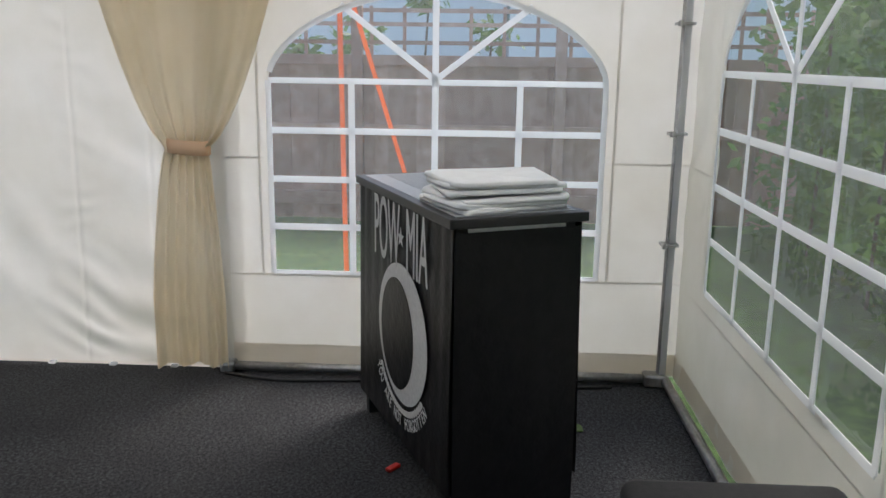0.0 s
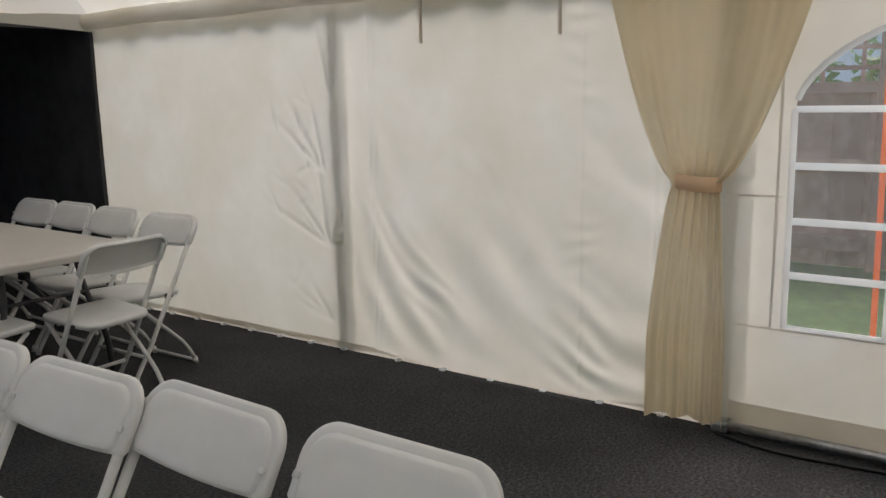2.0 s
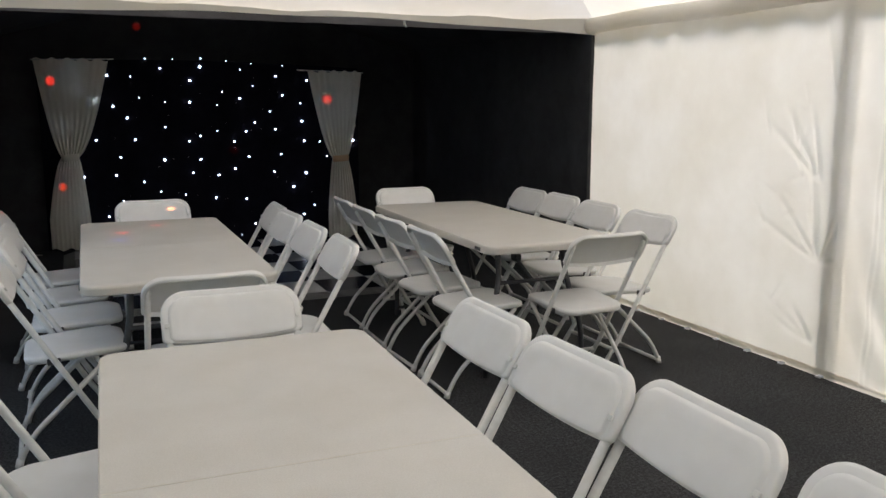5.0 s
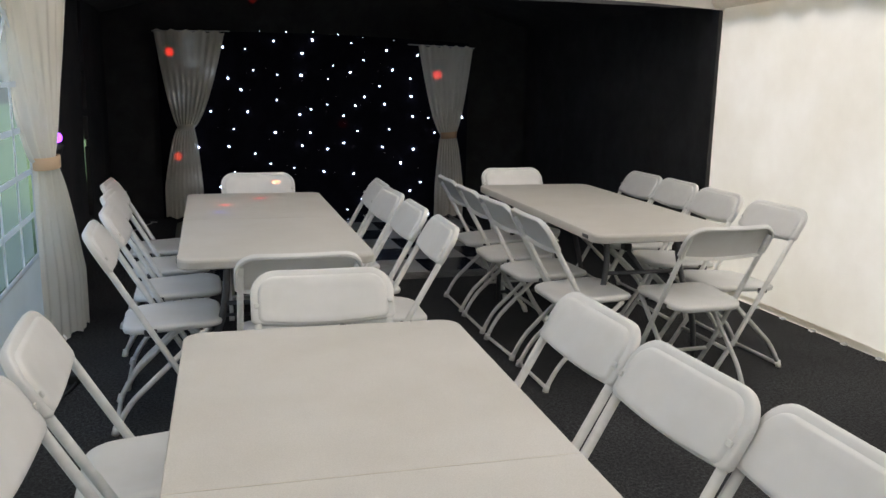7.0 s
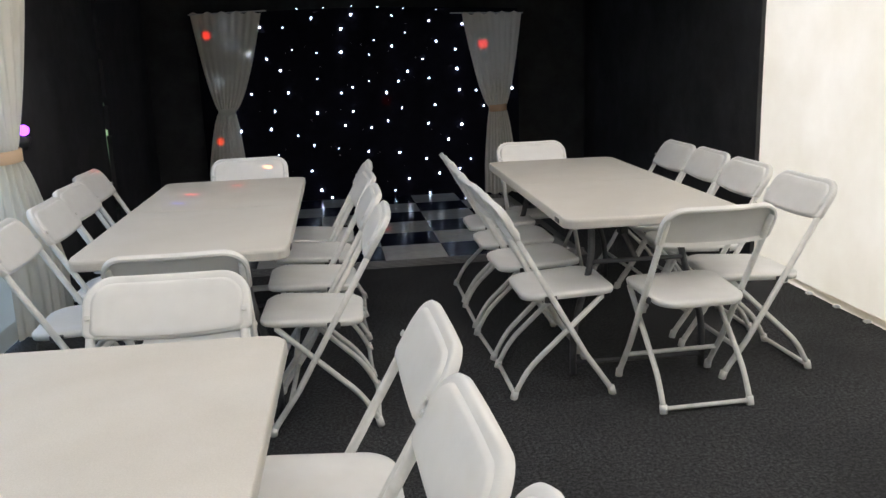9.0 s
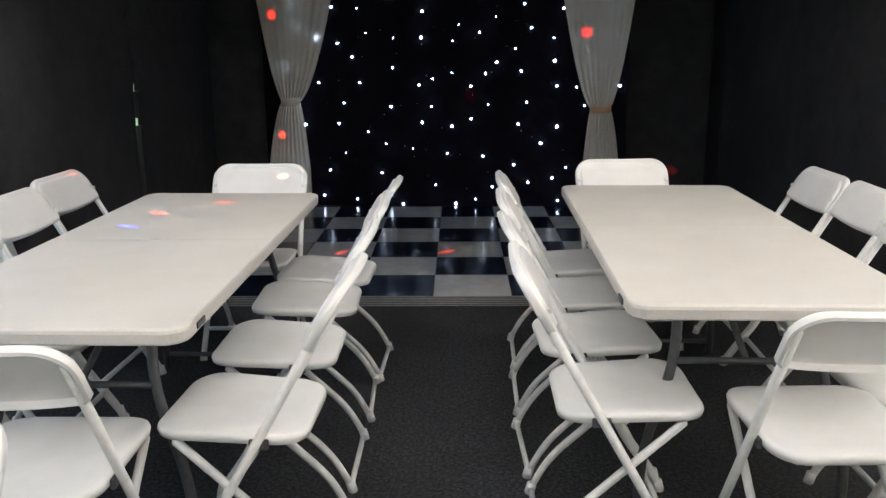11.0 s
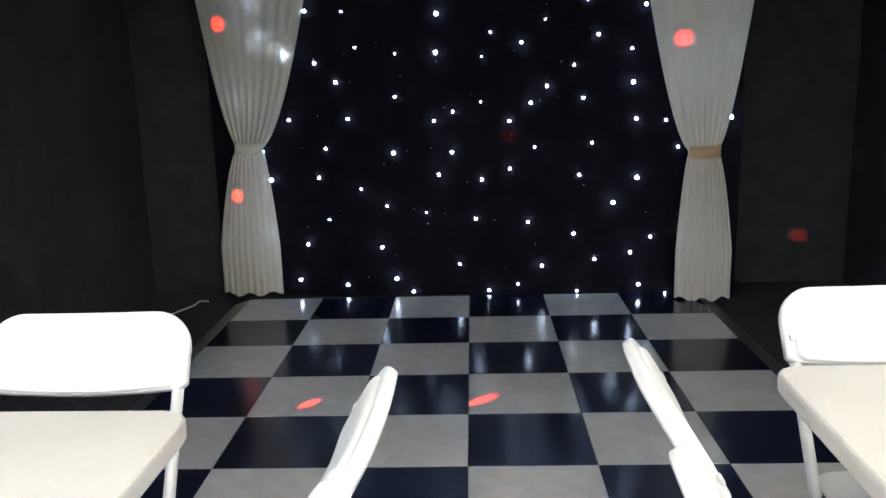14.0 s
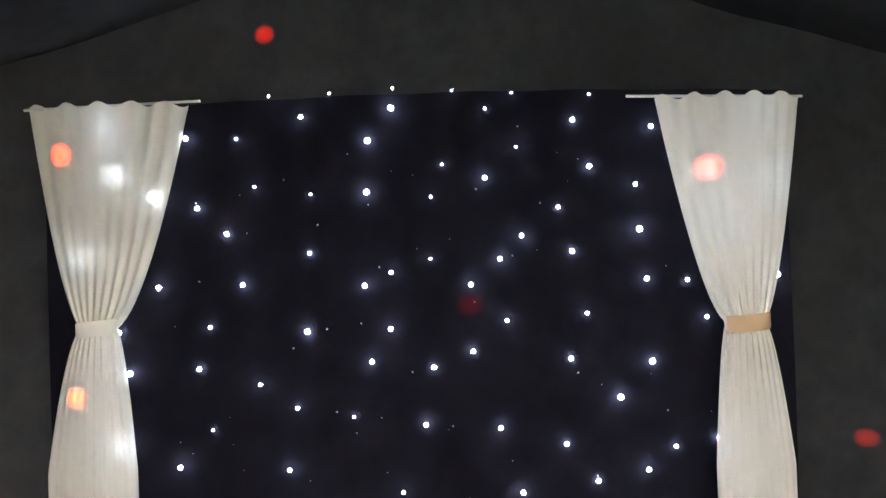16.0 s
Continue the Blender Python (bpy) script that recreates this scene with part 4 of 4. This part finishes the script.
for k in range(22):
    a = radians(-90 + 50 * (2 * k / 21 - 1))
    x, z = CX - 0.28 * math.cos(a), 0.51 + 0.283 * math.sin(a)
    flat_shape("border_mark", ellipse(x, z, 0.016, 0.012, 8), PRINT, PRINT_Y - 0.001, front)

# folded cloths on the bar
def folded(m, w, d, layers, label):
    ob = thing("tablecloth", label, "linen", "folded linen on the bar", m=m)
    for k in range(layers):
        z0, z1 = 0.014 * k, 0.014 * k + 0.0155
        pts = [(x, y) for x, y in outline(w / 2 - 0.012 * (k % 2), d / 2 - 0.014 * ((k + 1) % 2), 0.03, 8)]
        def wave(x, y, k=k):
            return 0.008 * noise.noise((x * 9, y * 9, k * 1.7)) + 0.010 * max(0.0, (x / w)) * k / layers
        bm = plate(pts, [(z0 + 0.003, 0.006), (z0, 0.001), ((z0 + z1) / 2, 0.0), (z1 - 0.001, 0.003), (z1, 0.012), (z1 + 0.002, 0.06), (z1, 0.11)], wave)
        for v in bm.verts:
            p = Vector((v.co.x * 7, v.co.y * 7, k * 3.1 + w * 40))
            v.co += Vector((0.034 * noise.noise(p), 0.034 * noise.noise(p + Vector((9, 0, 0))), 0.012 * noise.noise(p * 2.2)))
        part("fold", bm, LINEN, ob, smooth=True)
    return ob


folded(BAR @ pose(0.185, -0.205, H + 0.003, 0, 0, 4), 0.33, 0.40, 3, "white tablecloth folded flat on the bar top")
folded(BAR @ pose(0.195, -0.215, H + 0.052, 0, 0, -5), 0.30, 0.39, 3, "white tablecloth folded on top of another")
red = part("red_tab", slab(-0.012, 0.012, -0.03, 0.03, 0.0, 0.014, bevel=0.004), RED)
red.matrix_world = BAR @ pose(0.42, 0.05, 0, 0, 0, 30)
tagged(red, "small red plastic tab on the carpet by the bar", "tab")
case = tagged(part("stool", slab(-0.16, 0.38, -1.68, -1.17, 0.33, 0.53, bevel=0.035, segments=4), LEATHER, smooth=True), "low black padded cloth stool near the bar", "stool")
for x in (-0.11, 0.33):
    for y in (-1.63, -1.22):
        part("leg", tube([(x, y, 0.38), (x, y, 0.0)], 0.016), BAR_EDGE, case, smooth=True)
cable = tagged(part("cable", tube(rounded([(2.20, -1.45, 0.008), (2.12, -0.9, 0.008), (2.2, -0.5, 0.008), (2.15, 0.1, 0.008), (2.22, 0.35, 0.01)], 6, 0.12), 0.007), CABLE, smooth=True), "black mains cable along the foot of the wall", "cable")
cable = tagged(part("cable", tube(rounded([(-1.85, 3.2, 0.008), (-1.72, 3.6, 0.008), (-1.78, 3.9, 0.008), (-1.86, 4.2, 0.01)], 6, 0.12), 0.007), CABLE, smooth=True), "black mains cable below the window", "cable")
lead = tagged(part("cable", tube(rounded([(-1.74, 7.62, 0.006), (-1.68, 7.83, 0.006), (-1.60, 7.92, 0.02), (-1.62, 8.07, 0.008), (-1.56, 8.05, 0.006)], 5, 0.05), 0.005), PAINT, smooth=True), "thin white cable lying beside the dance floor", "cable")
block = tagged(part("socket_block", slab(-1.84, -1.70, 3.62, 3.72, 0.0, 0.045, bevel=0.01), CABLE), "black extension socket lying on the carpet", "socket")

# ---- party lamp ----
LAMP = Vector((-1.865, 4.46, 1.08))
lamp = thing("party_lamp", "small violet party lamp clipped behind the curtain", "lamp")
ball = bmesh.new()
bmesh.ops.create_uvsphere(ball, u_segments=16, v_segments=10, radius=0.028, matrix=Matrix.Translation(LAMP))
part("lens", ball, PURPLE, lamp, "glowing violet lens", True)
part("housing", tube([LAMP + Vector((0, 0, -0.03)), LAMP + Vector((-0.02, 0, -0.09))], 0.035, 12), BAR_EDGE, lamp, smooth=True)
part("bracket", tube([LAMP + Vector((-0.02, 0, -0.08)), (WEST, 4.50, 0.97)], 0.008), BAR_EDGE, lamp)
BEAMS = [((-1.38, 8.07, 1.62), (1, 0.03, 0.01), 1.3, 26), ((-1.34, 8.07, 0.64), (1, 0.06, 0.01), 1.2, 22), ((1.16, 7.78, 1.46), (1, 0.03, 0.02), 1.1, 34),
         ((-0.62, 6.38, 0.03), (1, 0.05, 0.02), 1.2, 34), ((0.08, 6.40, 0.03), (1, 0.05, 0.02), 1.2, 40), ((-0.95, 5.75, 0.03), (1, 0.05, 0.02), 1.2, 30),
         ((-0.82, 4.42, 0.74), (1, 0.03, 0.01), 1.5, 26), ((-1.02, 4.20, 0.74), (1, 0.03, 0.01), 1.8, 24), ((-1.05, 3.95, 0.74), (0.1, 0.12, 1), 2.2, 9),
         ((-0.7, 4.94, 0.77), (1, 0.3, 0.1), 1.2, 14), ((-0.60, 8.25, 2.14), (1, 0.02, 0.01), 1.0, 40), ((1.92, 8.2, 0.31), (1, 0.02, 0.01), 0.8, 40), ((0.23, 8.0, 0.96), (1, 0.02, 0.01), 1.2, 14)]
for target, colour, cone, power in BEAMS:
    data = bpy.data.lights.new("party_beam", "SPOT")
    data.energy, data.color, data.spot_size, data.spot_blend, data.shadow_soft_size = 9 * power, colour, radians(1.25 * cone), 1.0, 0.002
    start = LAMP + (Vector(target) - LAMP).normalized() * 0.06
    new("party_beam", data).matrix_world = look(start, target)

# ---- garden outside ----
fence = thing("fence", "weathered wooden garden fence with trellis top", "fence")
FX = 6.3
for y in [-5.2 + 1.83 * k for k in range(9)]:
    y0 = y + 0.03
    part("post", slab(FX - 0.10, FX + 0.0, y0 - 0.05, y0 + 0.05, -0.05, 1.93, bevel=0.006), WOOD, fence)
for z, h in ((1.40, 0.09), (0.78, 0.09), (0.12, 0.12)):
    part("rail", slab(FX - 0.055, FX - 0.005, -5.3, 9.6, z, z + h, bevel=0.004), WOOD, fence)
for k in range(112):
    y = -5.2 + 0.131 * k
    part("board", slab(FX + (0.0 if k % 2 else 0.012), FX + (0.016 if k % 2 else 0.028), y, y + 0.139, -0.02, 1.42 + random.uniform(-0.01, 0.01)), WOOD, fence)
for z in (1.60, 1.76, 1.88):
    part("trellis_bar", slab(FX - 0.02, FX + 0.015, -5.3, 9.6, z - 0.018, z + 0.018), WOOD, fence)
for k in range(50):
    y = -5.2 + 0.30 * k
    part("trellis_bar", slab(FX + 0.016, FX + 0.03, y - 0.016, y + 0.016, 1.46, 1.92), WOOD, fence)
house = thing("house", "pale blue rendered house beyond the fence", "house")
part("wall", slab(15.0, 22.0, -1.2, 9.0, -0.1, 5.2), RENDER, house)
part("wall", slab(14.0, 22.0, -9.0, -1.25, -0.1, 3.0), RENDER, house, "lower wing of the house")
part("roof", slab(13.8, 22.2, -9.2, -1.22, 3.0, 3.2), SLATE, house, "dark slate roof")
part("gable_wall", slab(14.6, 15.0, -4.2, -1.3, 2.2, 4.6), SLATE, house, "dark slate-hung wall")


def leafy(name, label, category, stems, leaves, spread, leaf_size, kind=""):
    """Woody stems and a cloud of single leaves with gaps between them."""
    ob = thing(name, label, category, kind=kind)
    for a, b in stems:
        mid = (Vector(a) + Vector(b)) / 2 + Vector((random.uniform(-0.1, 0.1), random.uniform(-0.1, 0.1), 0))
        part("stem", tube([a, mid, b], 0.012), BARK, ob)
    bm = bmesh.new()
    for k in range(leaves):
        p = spread()
        d = Vector((random.gauss(0, 1), random.gauss(0, 1), random.gauss(0, 0.6))).normalized()
        n = d.cross(Vector((random.gauss(0, 1), random.gauss(0, 1), random.gauss(0, 1)))).normalized()
        s = leaf_size * random.uniform(0.6, 1.3)
        vs = [bm.verts.new(p + q) for q in (Vector(), d * s * 0.5 + n * s * 0.22, d * s, d * s * 0.5 - n * s * 0.22)]
        bm.faces.new(vs)
    part("foliage", bm, LEAF, ob)
    return ob


def hedge_spot():
    x = random.uniform(-3.5, 5.5)
    z = random.uniform(0.0, 2.7) + 0.25 * noise.noise((x * 1.5, 0, 0))
    return Vector((x, -3.0 - abs(random.gauss(0, 0.35)) - 0.3 * noise.noise((x * 2, z * 2, 0)), max(0.02, z)))


leafy("hedge", "dense leafy green hedge behind the end window", "hedge", [((x, -3.2, 0), (x + 0.1, -3.2, 2.3)) for x in (-2.5, -1.2, 0.0, 0.8, 1.7, 2.6, 3.6, 4.6)], 9000, hedge_spot, 0.13)
tagged(part("hedge_core", sheet(20, 8, lambda u, v: (-4 + 10 * u, -3.6 - 0.15 * noise.noise((u * 20, v * 8, 0)), 2.4 * v)), LEAF), "dark inner growth of the hedge", "hedge", kind="stuff")


def palm_spot():
    c = random.choice(PALMS)
    a, r = random.uniform(0, 2 * math.pi), random.uniform(0.02, 0.28)
    return Vector((7.4 + r * math.sin(a) * 0.6, c[0] + r * math.cos(a), c[1] + random.uniform(-0.18, 0.12)))


PALMS = [(-0.25, 2.15), (1.6, 1.85), (0.5, 1.7), (-0.9, 1.75), (1.1, 1.6)]
leafy("shrub", "young garden shrub with pale green leaves behind the fence", "shrub", [((7.4, y, 0), (7.4, y, z)) for y, z in PALMS], 420, palm_spot, 0.16)
straps = thing("ratchet_strap", "orange ratchet strap tying the marquee down", "strap")
for a, b in (((2.55, -0.155, 1.99), (2.62, -0.17, 0.0)), ((2.55, -0.13, 1.99), (3.25, -0.66, 0.0))):
    part("webbing", sheet(1, 8, lambda u, v: Vector(a).lerp(Vector(b), v) + Vector((0.004 * math.sin(v * 9), 0.012 * (u - 0.5) * 2, 0))), ORANGE, straps)
